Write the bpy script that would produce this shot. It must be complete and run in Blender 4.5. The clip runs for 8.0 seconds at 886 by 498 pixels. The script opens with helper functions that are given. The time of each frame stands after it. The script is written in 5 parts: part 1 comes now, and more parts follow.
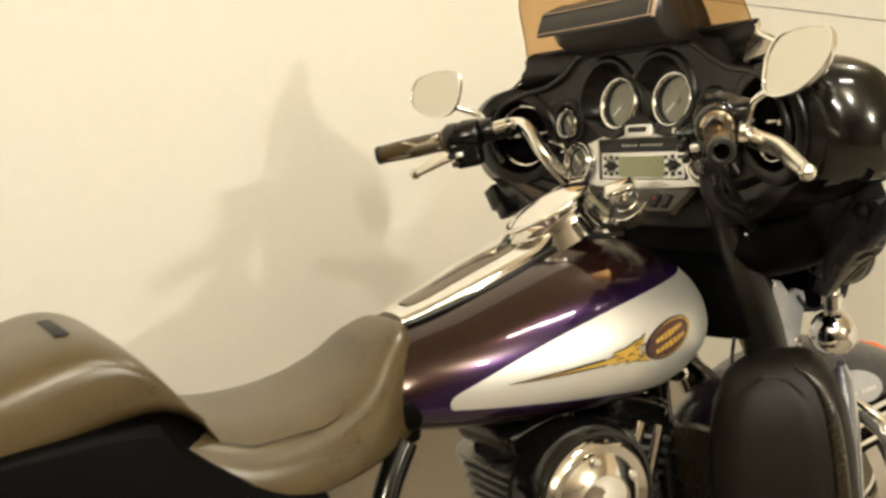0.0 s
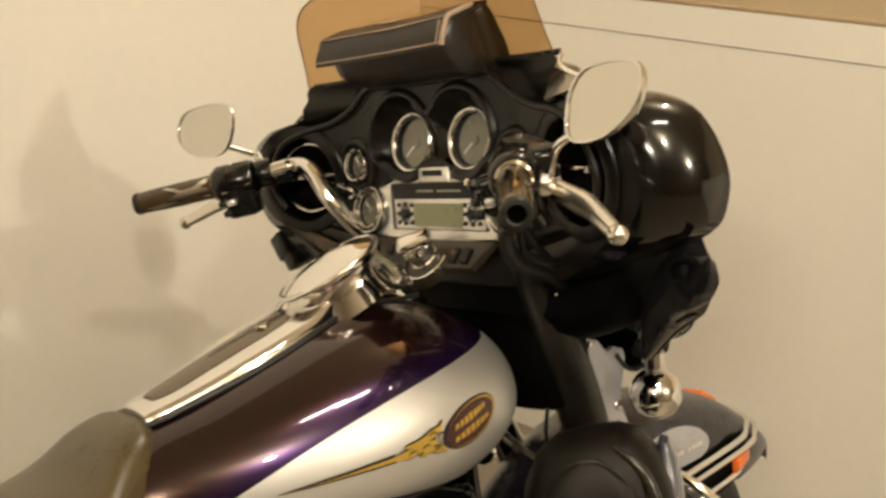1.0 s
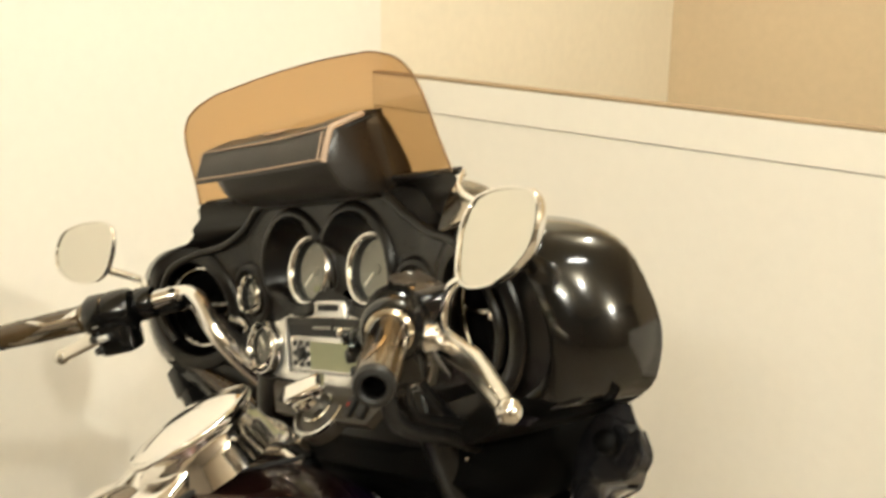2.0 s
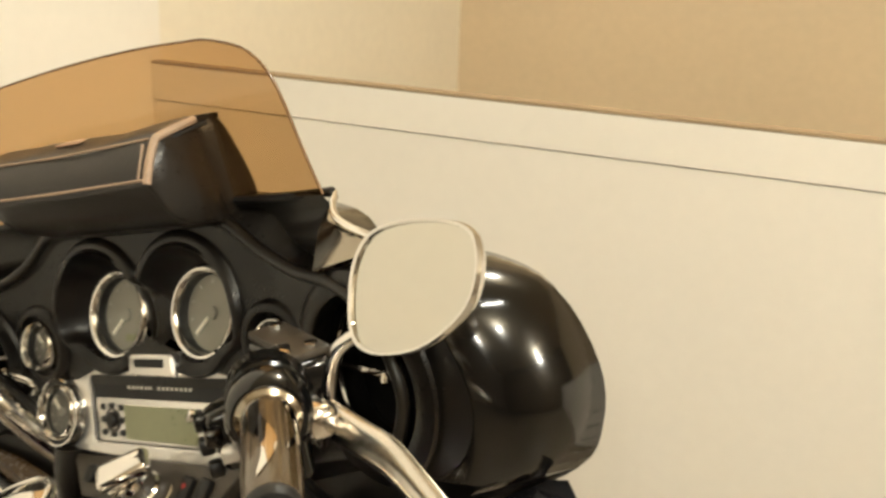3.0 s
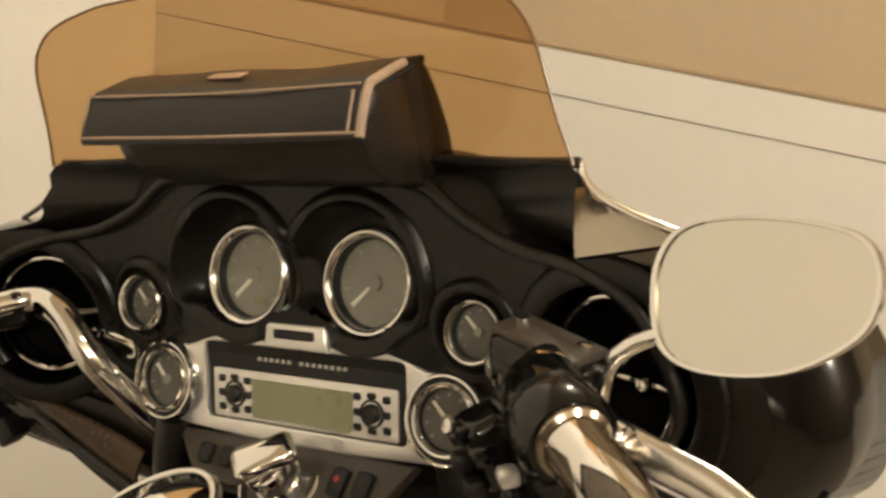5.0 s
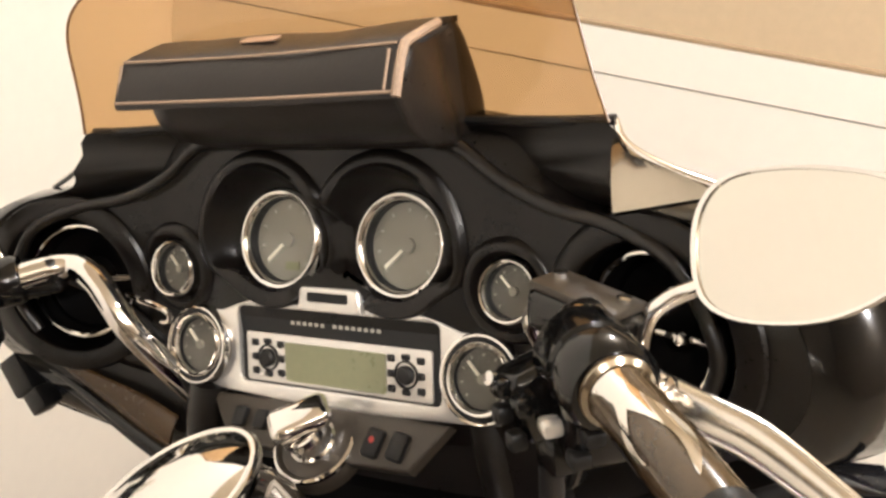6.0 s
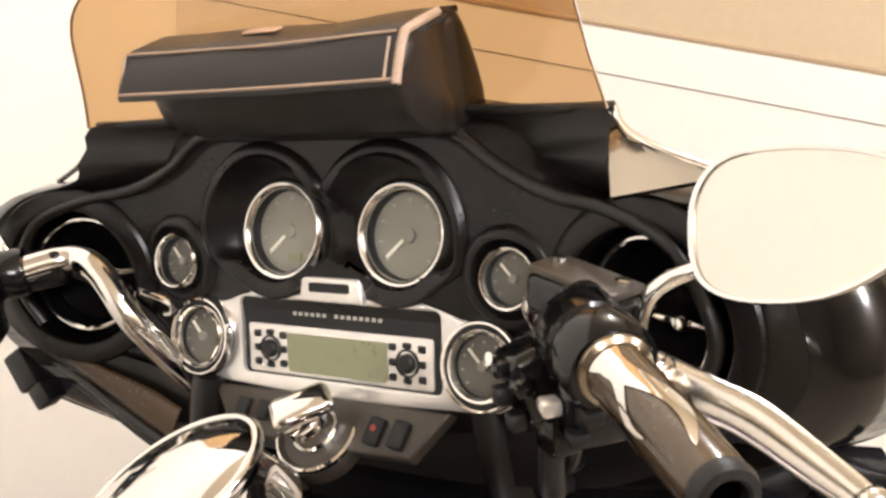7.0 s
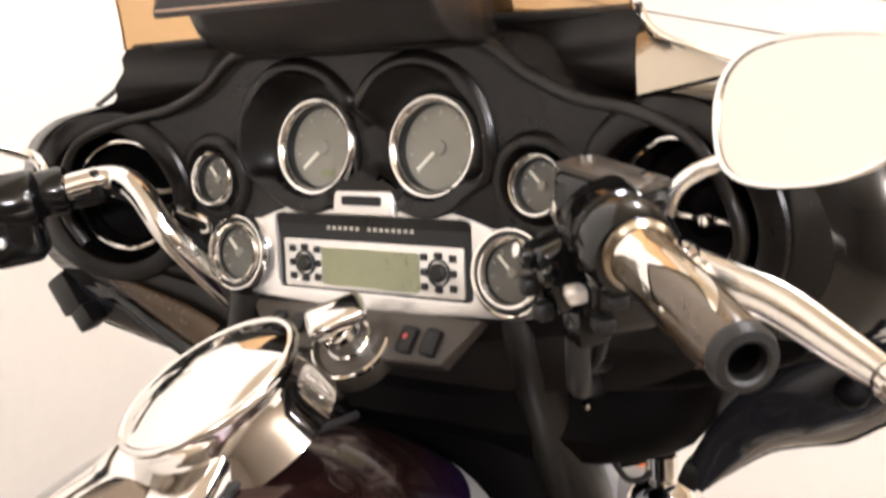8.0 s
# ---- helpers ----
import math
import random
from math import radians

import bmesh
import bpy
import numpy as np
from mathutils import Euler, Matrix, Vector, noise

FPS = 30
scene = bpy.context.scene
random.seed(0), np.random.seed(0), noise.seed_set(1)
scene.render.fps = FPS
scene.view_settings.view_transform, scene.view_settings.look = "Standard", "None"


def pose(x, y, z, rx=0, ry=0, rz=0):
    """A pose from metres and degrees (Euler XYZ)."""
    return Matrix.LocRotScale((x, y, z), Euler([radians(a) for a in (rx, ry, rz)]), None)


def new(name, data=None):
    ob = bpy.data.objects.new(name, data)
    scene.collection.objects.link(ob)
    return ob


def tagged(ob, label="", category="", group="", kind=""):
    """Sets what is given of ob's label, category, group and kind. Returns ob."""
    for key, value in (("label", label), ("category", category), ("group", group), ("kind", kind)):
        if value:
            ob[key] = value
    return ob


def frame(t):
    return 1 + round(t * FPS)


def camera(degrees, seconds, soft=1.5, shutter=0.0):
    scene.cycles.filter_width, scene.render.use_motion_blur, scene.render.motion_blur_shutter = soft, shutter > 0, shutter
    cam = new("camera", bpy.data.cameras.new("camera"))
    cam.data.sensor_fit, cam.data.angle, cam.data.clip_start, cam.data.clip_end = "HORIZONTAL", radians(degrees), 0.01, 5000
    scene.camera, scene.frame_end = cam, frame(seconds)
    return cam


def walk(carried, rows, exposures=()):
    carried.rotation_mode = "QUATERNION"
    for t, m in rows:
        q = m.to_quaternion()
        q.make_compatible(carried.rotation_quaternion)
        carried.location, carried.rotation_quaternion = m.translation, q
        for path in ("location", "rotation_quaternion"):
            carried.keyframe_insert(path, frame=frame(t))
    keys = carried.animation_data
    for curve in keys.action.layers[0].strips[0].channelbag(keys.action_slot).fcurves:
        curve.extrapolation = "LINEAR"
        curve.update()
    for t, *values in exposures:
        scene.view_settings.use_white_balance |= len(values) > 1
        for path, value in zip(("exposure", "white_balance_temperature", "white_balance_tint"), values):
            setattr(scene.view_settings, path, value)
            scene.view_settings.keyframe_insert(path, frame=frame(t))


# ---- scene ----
cam = camera(44.6, 8.0, soft=2.8, shutter=0.4)
ROWS = [
    (0, 0.0042, 0.1543, 1.6535, 68.287, 1.130, 64.059),
    (0.5, -0.1150, 0.2597, 1.6432, 68.165, -0.563, 61.706),
    (1, -0.1807, 0.3512, 1.6301, 68.830, -0.493, 55.397),
    (1.5, -0.2354, 0.4791, 1.6052, 70.039, -0.003, 55.532),
    (2, -0.3054, 0.5885, 1.6142, 73.560, -0.457, 55.539),
    (2.2, -0.3389, 0.6196, 1.6046, 74.160, -0.777, 53.922),
    (3.3, -0.6240, 0.6541, 1.5891, 73.204, -2.978, 38.016),
    (3.5, -0.6667, 0.6508, 1.5910, 73.361, -4.038, 35.450),
    (4, -0.7288, 0.6321, 1.5900, 72.569, -5.490, 34.798),
    (4.5, -0.7835, 0.5979, 1.5797, 71.702, -7.622, 36.559),
    (5, -0.8091, 0.5864, 1.5666, 69.885, -7.218, 39.267),
    (5.2, -0.8173, 0.5872, 1.5640, 69.380, -7.193, 39.890),
    (6.3, -0.8111, 0.5640, 1.5481, 68.982, -6.431, 39.629),
    (6.5, -0.8076, 0.5685, 1.5490, 69.131, -6.304, 39.895),
    (7, -0.8048, 0.5622, 1.5386, 69.374, -6.419, 39.769),
    (7.5, -0.8010, 0.5569, 1.5305, 69.324, -6.498, 41.043),
    (8, -0.7806, 0.5460, 1.5073, 67.081, -5.455, 41.453),
]
LIGHT = [(0.0, 0.08, 5800, 6), (0.5, -0.16, 6250, 11), (1.0, -0.34, 6250, 11), (2.0, 0.19, 5750, 6), (3.5, -0.28, 6000, 9), (4.5, -0.68, 6250, 12), (5.0, -0.38, 6100, 13), (6.5, 0.51, 5260, 19), (7.5, 0.55, 5250, 19), (8.0, 0.66, 5150, 21)]
walk(cam, [(t, pose(x, y, z, rx, ry, rz)) for t, x, y, z, rx, ry, rz in ROWS], LIGHT)

# ------------------------------------------------------------------ world and lamps
world = bpy.data.worlds.new("world")
scene.world = world
world.use_nodes = True
world.node_tree.nodes["Background"].inputs[0].default_value = (1.0, 0.85, 0.65, 1)
world.node_tree.nodes["Background"].inputs[1].default_value = 0.03


def lamp(name, place, watts, radius, colour=(1.0, 0.80, 0.52)):
    data = bpy.data.lights.new(name, "POINT")
    data.energy, data.shadow_soft_size, data.color = watts, radius, colour
    ob = new(name, data)
    ob.location = place
    return ob


WARM = (1.0, 0.905, 0.715)
for k in range(3):
    lamp("ceiling_spot_lamp", (0.70 + 0.22 * k, -1.58 + 0.14 * k, 2.87), 50, 0.04, WARM)
lamp("ceiling_spot_lamp", (2.60, 2.14, 2.87), 210, 0.05, WARM)
lamp("ceiling_spot_lamp", (0.69, 0.53, 2.87), 92, 0.05, WARM)
for place in ((-0.47, 1.02, 2.84), (-0.41, 1.28, 2.84)):
    tube_data = bpy.data.lights.new("ceiling_strip_lamp", "AREA")
    tube_data.shape, tube_data.size, tube_data.size_y = "RECTANGLE", 0.07, 0.34
    tube_data.energy, tube_data.color = 9, WARM
    strip = new("ceiling_strip_lamp", tube_data)
    strip.location = place
lamp("ceiling_spot_lamp", (-1.72, 2.36, 2.87), 46, 0.05, WARM)

# ------------------------------------------------------------------ materials


def material(name, colour, rough=0.5, metal=0.0, coat=0.0, scale=40.0, vary=0.08, bump=0.0, rough_vary=0.06, spec=0.5):
    """A Principled surface with mottling at two scales, uneven gloss and fine relief."""
    m = bpy.data.materials.new(name)
    m.use_nodes = True
    nt = m.node_tree
    b = nt.nodes["Principled BSDF"]
    co = nt.nodes.new("ShaderNodeTexCoord")
    fine, broad = nt.nodes.new("ShaderNodeTexNoise"), nt.nodes.new("ShaderNodeTexNoise")
    fine.inputs["Scale"].default_value, fine.inputs["Detail"].default_value = scale * 6, 4
    broad.inputs["Scale"].default_value, broad.inputs["Detail"].default_value = scale * 0.25, 3
    for n in (fine, broad):
        nt.links.new(co.outputs["Object"], n.inputs["Vector"])
    add = nt.nodes.new("ShaderNodeMath")
    add.operation = "ADD"
    nt.links.new(fine.outputs["Fac"], add.inputs[0])
    nt.links.new(broad.outputs["Fac"], add.inputs[1])
    ramp = nt.nodes.new("ShaderNodeMapRange")
    ramp.inputs[1].default_value, ramp.inputs[2].default_value = 0.6, 1.4
    ramp.inputs[3].default_value, ramp.inputs[4].default_value = 1 - vary, 1 + vary
    nt.links.new(add.outputs[0], ramp.inputs[0])
    mix = nt.nodes.new("ShaderNodeVectorMath")
    mix.operation = "SCALE"
    mix.inputs[0].default_value = colour
    nt.links.new(ramp.outputs[0], mix.inputs["Scale"])
    nt.links.new(mix.outputs[0], b.inputs["Base Color"])
    rr = nt.nodes.new("ShaderNodeMapRange")
    rr.inputs[1].default_value, rr.inputs[2].default_value = 0.6, 1.4
    rr.inputs[3].default_value, rr.inputs[4].default_value = max(rough - rough_vary, 0.02), rough + rough_vary
    nt.links.new(add.outputs[0], rr.inputs[0])
    nt.links.new(rr.outputs[0], b.inputs["Roughness"])
    b.inputs["Metallic"].default_value = metal
    b.inputs["Coat Weight"].default_value = coat
    b.inputs["Coat Roughness"].default_value = 0.04
    b.inputs["Specular IOR Level"].default_value = spec
    if bump:
        bp = nt.nodes.new("ShaderNodeBump")
        bp.inputs["Strength"].default_value, bp.inputs["Distance"].default_value = bump, 0.002
        nt.links.new(fine.outputs["Fac"], bp.inputs["Height"])
        nt.links.new(bp.outputs[0], b.inputs["Normal"])
    return m


def sheet_glass(name, tint, gloss=0.04, least=0.045):
    """A thin clear or tinted sheet: lets light straight through, with a reflecting face."""
    m = bpy.data.materials.new(name)
    m.use_nodes = True
    nt = m.node_tree
    nt.nodes.clear()
    out, mix, fr = (nt.nodes.new(k) for k in ("ShaderNodeOutputMaterial", "ShaderNodeMixShader", "ShaderNodeLayerWeight"))
    tr, gl = nt.nodes.new("ShaderNodeBsdfTransparent"), nt.nodes.new("ShaderNodeBsdfGlossy")
    power, span = nt.nodes.new("ShaderNodeMath"), nt.nodes.new("ShaderNodeMapRange")
    power.operation = "POWER"
    power.inputs[1].default_value = 5
    span.inputs[3].default_value, span.inputs[4].default_value = least, 0.7
    tr.inputs[0].default_value = (*tint, 1)
    gl.inputs["Roughness"].default_value = gloss
    fr.inputs[0].default_value = 0.5
    nt.links.new(fr.outputs["Facing"], power.inputs[0])
    nt.links.new(power.outputs[0], span.inputs[0])
    nt.links.new(span.outputs[0], mix.inputs[0])
    nt.links.new(tr.outputs[0], mix.inputs[1])
    nt.links.new(gl.outputs[0], mix.inputs[2])
    nt.links.new(mix.outputs[0], out.inputs[0])
    return m


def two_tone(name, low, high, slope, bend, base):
    """Purple pearl paint with a silver side panel between two bent lines drawn on the bodywork."""
    m = material(name, (0.027, 0.0105, 0.0092), 0.3, 0.75, coat=1.0, scale=90, vary=0.3, spec=0.15)
    nt = m.node_tree
    b = nt.nodes["Principled BSDF"]
    co, xyz = nt.nodes.new("ShaderNodeTexCoord"), nt.nodes.new("ShaderNodeSeparateXYZ")
    nt.links.new(co.outputs["Object"], xyz.inputs[0])

    def math_node(kind, a, c, d=None):
        n = nt.nodes.new("ShaderNodeMath")
        n.operation = kind
        for i, v in enumerate((a, c, d)):
            if v is None:
                continue
            if isinstance(v, (int, float)):
                n.inputs[i].default_value = v
            else:
                nt.links.new(v, n.inputs[i])
        return n.outputs[0]

    back = math_node("MAXIMUM", math_node("SUBTRACT", -bend, xyz.outputs["Y"]), 0.0)
    up = math_node("MULTIPLY_ADD", math_node("MULTIPLY", back, back), -slope, high)
    under = math_node("MULTIPLY_ADD", math_node("MAXIMUM", math_node("SUBTRACT", -0.15, xyz.outputs["Y"]), 0.0), base, low)

    def edge(v):
        n = nt.nodes.new("ShaderNodeMapRange")
        n.inputs[1].default_value, n.inputs[2].default_value = -0.0006, 0.0006
        nt.links.new(v, n.inputs[0])
        return n.outputs[0]

    inside = math_node("MULTIPLY", edge(math_node("SUBTRACT", up, xyz.outputs["Z"])), edge(math_node("SUBTRACT", xyz.outputs["Z"], under)))
    dz = math_node("SUBTRACT", xyz.outputs["Z"], -0.4565)
    tip = math_node("MULTIPLY_ADD", math_node("MINIMUM", math_node("MULTIPLY", dz, dz), 0.0009), 50.0, -0.520)
    inside = math_node("MULTIPLY", inside, edge(math_node("SUBTRACT", xyz.outputs["Y"], tip)))
    nt.links.new(math_node("MULTIPLY_ADD", inside, 0.2, 0.22), b.inputs["Roughness"])
    nt.links.new(math_node("MULTIPLY_ADD", inside, -0.93, 1.0), b.inputs["Coat Weight"])
    old = b.inputs["Base Color"].links[0].from_socket
    mix = nt.nodes.new("ShaderNodeMix")
    mix.data_type = "RGBA"
    # violet sheen of the cherry pearl, painted in towards the silver's pinstripe edge
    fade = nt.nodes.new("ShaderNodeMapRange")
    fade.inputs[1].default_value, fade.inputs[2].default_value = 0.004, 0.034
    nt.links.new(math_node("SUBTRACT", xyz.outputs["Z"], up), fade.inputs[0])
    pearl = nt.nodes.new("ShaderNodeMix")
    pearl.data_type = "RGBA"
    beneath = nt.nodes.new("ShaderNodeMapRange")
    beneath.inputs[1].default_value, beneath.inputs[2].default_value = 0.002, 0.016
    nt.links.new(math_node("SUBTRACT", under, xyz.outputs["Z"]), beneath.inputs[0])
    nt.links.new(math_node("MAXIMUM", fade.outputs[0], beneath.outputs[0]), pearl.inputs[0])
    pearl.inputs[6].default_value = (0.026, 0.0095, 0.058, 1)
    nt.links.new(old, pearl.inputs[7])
    nt.links.new(inside, mix.inputs[0])
    nt.links.new(pearl.outputs[2], mix.inputs[6])
    mix.inputs[7].default_value = (0.60, 0.585, 0.55, 1)
    nt.links.new(mix.outputs[2], b.inputs["Base Color"])
    return m


WALL = material("white_wall_paint", (0.80, 0.76, 0.68), 0.65, scale=6, vary=0.025, bump=0.05)
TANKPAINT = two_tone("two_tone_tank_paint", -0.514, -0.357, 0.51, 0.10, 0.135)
FENDERPAINT = material("dark_purple_grey_paint", (0.011, 0.009, 0.015), 0.28, 0.1, coat=0.35, scale=80, vary=0.2)
CREAMY = material("pale_silver_paint", (0.36, 0.36, 0.375), 0.3, 0.2, coat=0.8, scale=60, vary=0.06)
BROWNWALL = material("unlit_room_brown", (0.17, 0.135, 0.095), 0.7, scale=5, vary=0.1, bump=0.05)
PIER = material("side_wall_falloff_cream", (0.78, 0.71, 0.565), 0.7, scale=5, vary=0.05, bump=0.05)
DIM = material("brown_edge_paint", (0.33, 0.24, 0.14), 0.6, scale=20, vary=0.1)
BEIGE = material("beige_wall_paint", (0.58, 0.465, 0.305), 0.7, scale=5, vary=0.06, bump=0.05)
CEIL = material("ceiling_paint", (0.64, 0.55, 0.41), 0.7, scale=4, vary=0.03)
ENGINE = material("grey_engine_metal", (0.22, 0.215, 0.21), 0.3, 0.9, scale=30, vary=0.15, bump=0.05)
FLOOR = material("tan_floor_paint", (0.21, 0.175, 0.13), 0.45, scale=8, vary=0.12, bump=0.1)
CHROME = material("chrome", (0.82, 0.80, 0.77), 0.06, 1.0, scale=20, vary=0.03, rough_vary=0.03)
SATIN = material("satin_silver", (0.80, 0.775, 0.73), 0.26, 0.7, scale=12, vary=0.01, rough_vary=0.015)
LEVER = material("polished_aluminium", (0.76, 0.72, 0.65), 0.2, 1.0, scale=12, vary=0.02, rough_vary=0.03)
PLATE = material("smoky_chrome", (0.42, 0.375, 0.30), 0.12, 1.0, scale=20, vary=0.05, rough_vary=0.03)
SMOKE = material("dark_smoky_chrome", (0.20, 0.16, 0.12), 0.16, 1.0, scale=20, vary=0.08, rough_vary=0.03)
BLACK = material("gloss_black_paint", (0.003, 0.003, 0.003), 0.13, coat=0.0, scale=20, vary=0.2, rough_vary=0.04)
SHELL = material("black_fairing_paint", (0.0020, 0.0018, 0.0016), 0.15, coat=0.35, spec=0.46, scale=20, vary=0.2, rough_vary=0.03)
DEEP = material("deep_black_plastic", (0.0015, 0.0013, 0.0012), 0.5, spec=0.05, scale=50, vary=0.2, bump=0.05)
DASH = material("black_dash_plastic", (0.0042, 0.0032, 0.0025), 0.31, spec=0.32, scale=60, vary=0.15, bump=0.05)
RUBBER = material("black_rubber", (0.007, 0.0065, 0.006), 0.42, spec=0.4, scale=60, vary=0.2, bump=0.1)
LIPBLACK = material("satin_black_lip", (0.007, 0.0058, 0.0045), 0.32, spec=0.42, scale=60, vary=0.2)
MATT = material("matt_black_recess", (0.006, 0.006, 0.006), 0.7, scale=60, vary=0.2)
LEATHER = material("black_leather", (0.012, 0.009, 0.007), 0.38, spec=0.42, scale=70, vary=0.2, bump=0.12, rough_vary=0.08)
SHEEN = material("worn_black_leather", (0.013, 0.0105, 0.008), 0.32, spec=0.45, scale=60, vary=0.25, bump=0.10, rough_vary=0.10)
GREYPAINT = material("grey_paint", (0.10, 0.10, 0.12), 0.22, 0.3, coat=1.0, scale=60, vary=0.08)
GAUGE = material("grey_gauge_face", (0.255, 0.24, 0.205), 0.5, scale=20, vary=0.03)
DIAL = material("dark_grey_gauge_face", (0.105, 0.098, 0.085), 0.5, scale=20, vary=0.05)
TICK = material("pale_grey_print", (0.42, 0.40, 0.35), 0.5, scale=60, vary=0.05)
WHITE = material("white_print", (0.62, 0.60, 0.55), 0.5, scale=60, vary=0.05)
NEEDLE = material("pale_needle", (0.80, 0.76, 0.66), 0.45, scale=60, vary=0.05)
LCD = material("grey_green_lcd", (0.215, 0.22, 0.125), 0.3, scale=30, vary=0.08)
BROWN = material("brown_switch_panel", (0.040, 0.032, 0.023), 0.38, scale=40, vary=0.1)
GOLD = material("gold_print", (0.50, 0.32, 0.05), 0.35, 0.3, scale=60, vary=0.12)
MAROON = material("dark_red_print", (0.045, 0.012, 0.011), 0.35, scale=60, vary=0.15)
INK = material("dark_brown_print", (0.018, 0.009, 0.007), 0.35, scale=60, vary=0.15)
ORANGE = material("orange_lens", (0.75, 0.16, 0.02), 0.2, coat=0.5, scale=60, vary=0.1)
RED = material("red_glint", (0.28, 0.02, 0.015), 0.35, scale=60, vary=0.1)
EDGE = material("dark_amber_edge", (0.16, 0.09, 0.04), 0.25, scale=40, vary=0.1)
TAN = material("worn_tan_edge", (0.33, 0.235, 0.16), 0.6, scale=60, vary=0.2, bump=0.2)
PATCH = material("faded_tan_badge", (0.46, 0.30, 0.19), 0.5, scale=80, vary=0.2)
SEATSKIN = material("worn_seat_leather", (0.066, 0.0455, 0.018), 0.32, spec=0.6, scale=70, vary=0.25, bump=0.10, rough_vary=0.07)
MIRROR = material("mirror_glass", (0.69, 0.675, 0.61), 0.03, 1.0, scale=5, vary=0.01, rough_vary=0.01)
TINT = sheet_glass("amber_tinted_windshield", (0.80, 0.652, 0.462))
WING = material("smoked_grey_acrylic", (0.021, 0.021, 0.024), 0.10, coat=0.5, scale=30, vary=0.08, rough_vary=0.03)
CLEAR = sheet_glass("clear_gauge_glass", (0.95, 0.95, 0.92), 0.1, 0.012)
GRIP = material("glossy_grip_rubber", (0.055, 0.034, 0.014), 0.22, coat=0.4, scale=40, vary=0.2, rough_vary=0.08)
RIDGE = material("glossy_brown_black_moulding", (0.016, 0.011, 0.006), 0.26, spec=0.6, scale=40, vary=0.2)
PODSKIN = material("dark_textured_plastic", (0.0065, 0.0046, 0.0030), 0.45, spec=0.22, scale=90, vary=0.2, bump=0.25)
BROWNGLOSS = material("glossy_brown_reflection", (0.045, 0.024, 0.008), 0.25, scale=30, vary=0.15)

# ------------------------------------------------------------------ mesh helpers
H = 1.38
BIKE_AT = pose(-1.413, 1.168, 1.320, 0.949, -14.502, 7.231)
# tank, seat, engine and fork legs stand in the chassis's own axes
BODY = Matrix.Translation((-0.012, -0.2, 0)) @ Matrix.Rotation(radians(-5.5), 4, "Z") @ Matrix.Translation((0, 0.2, 0))
LOWER = pose(0.0012, -0.0054, -0.0066, -1.949, 1.330, 4.519) @ Matrix.Scale(0.9526, 4)
STILL = Matrix.Identity(4)
PLACE = STILL


def part(name, bm, mat, parent, label="", m=None, smooth=True, sharp=40):
    """Links a bmesh as one mesh object under a thing or a part."""
    if m is not None:
        bmesh.ops.transform(bm, matrix=m, verts=bm.verts)
    bmesh.ops.recalc_face_normals(bm, faces=bm.faces)
    me = bpy.data.meshes.new(name)
    if smooth:
        for f in bm.faces:
            f.smooth = True
        for e in bm.edges:
            if len(e.link_faces) == 2 and e.calc_face_angle(0) > radians(sharp):
                e.smooth = False
    bm.to_mesh(me)
    bm.free()
    me.materials.append(mat)
    ob = new(name, me)
    if parent is not None:
        ob.parent = parent
        if parent.type == "EMPTY":
            ob.matrix_local = Matrix.Translation((0, 0, H)) @ PLACE
    if label:
        tagged(ob, label)
    return ob


def curve(points, steps=6, closed=False):
    """Catmull-Rom points through the given ones."""
    p = [Vector(q) for q in points]
    n, out = len(p), []
    for i in range(n if closed else n - 1):
        if closed:
            a, b, c, d = p[i - 1], p[i], p[(i + 1) % n], p[(i + 2) % n]
        else:
            a, b, c, d = p[max(i - 1, 0)], p[i], p[i + 1], p[min(i + 2, n - 1)]
        for k in range(steps):
            t = k / steps
            out.append(0.5 * (2 * b + (c - a) * t + (2 * a - 5 * b + 4 * c - d) * t * t + (3 * b - a - 3 * c + d) * t ** 3))
    if not closed:
        out.append(p[-1])
    return out


def loft(rings, closed=True, cap=True, bm=None, first=True):
    bm = bm or bmesh.new()
    vs = [[bm.verts.new(q) for q in ring] for ring in rings]
    n = len(vs[0])
    for a, b in zip(vs, vs[1:]):
        for i in range(n if closed else n - 1):
            j = (i + 1) % n
            bm.faces.new((a[i], a[j], b[j], b[i]))
    if cap and closed:
        if first:
            bm.faces.new(vs[0])
        bm.faces.new(vs[-1][::-1])
    return bm


def tube(points, r, n=12, steps=6, bm=None, radii=None, closed=False):
    """A round bar along a smooth line; radii may give a radius at each given point."""
    pts = curve(points, steps, closed) if steps > 1 else [Vector(q) for q in points]
    if radii:
        rs = [float(v) for v in np.interp(np.linspace(0, len(points) - 1, len(pts)), range(len(points)), radii)]
    else:
        rs = [r] * len(pts)
    rings, side = [], None
    for i, p in enumerate(pts):
        if closed:
            d = (pts[(i + 1) % len(pts)] - pts[i - 1]).normalized()
        else:
            d = (pts[min(i + 1, len(pts) - 1)] - pts[max(i - 1, 0)]).normalized()
        if side is None:
            side = d.orthogonal().normalized()
        side = (side - d * side.dot(d)).normalized()
        up = d.cross(side)
        rings.append([p + rs[i] * (math.cos(a) * side + math.sin(a) * up) for a in (2 * math.pi * k / n for k in range(n))])
    if closed:
        rings.append(rings[0])
        bm = loft(rings, True, False, bm)
        bmesh.ops.remove_doubles(bm, verts=bm.verts, dist=1e-5)
        return bm
    return loft(rings, True, True, bm)


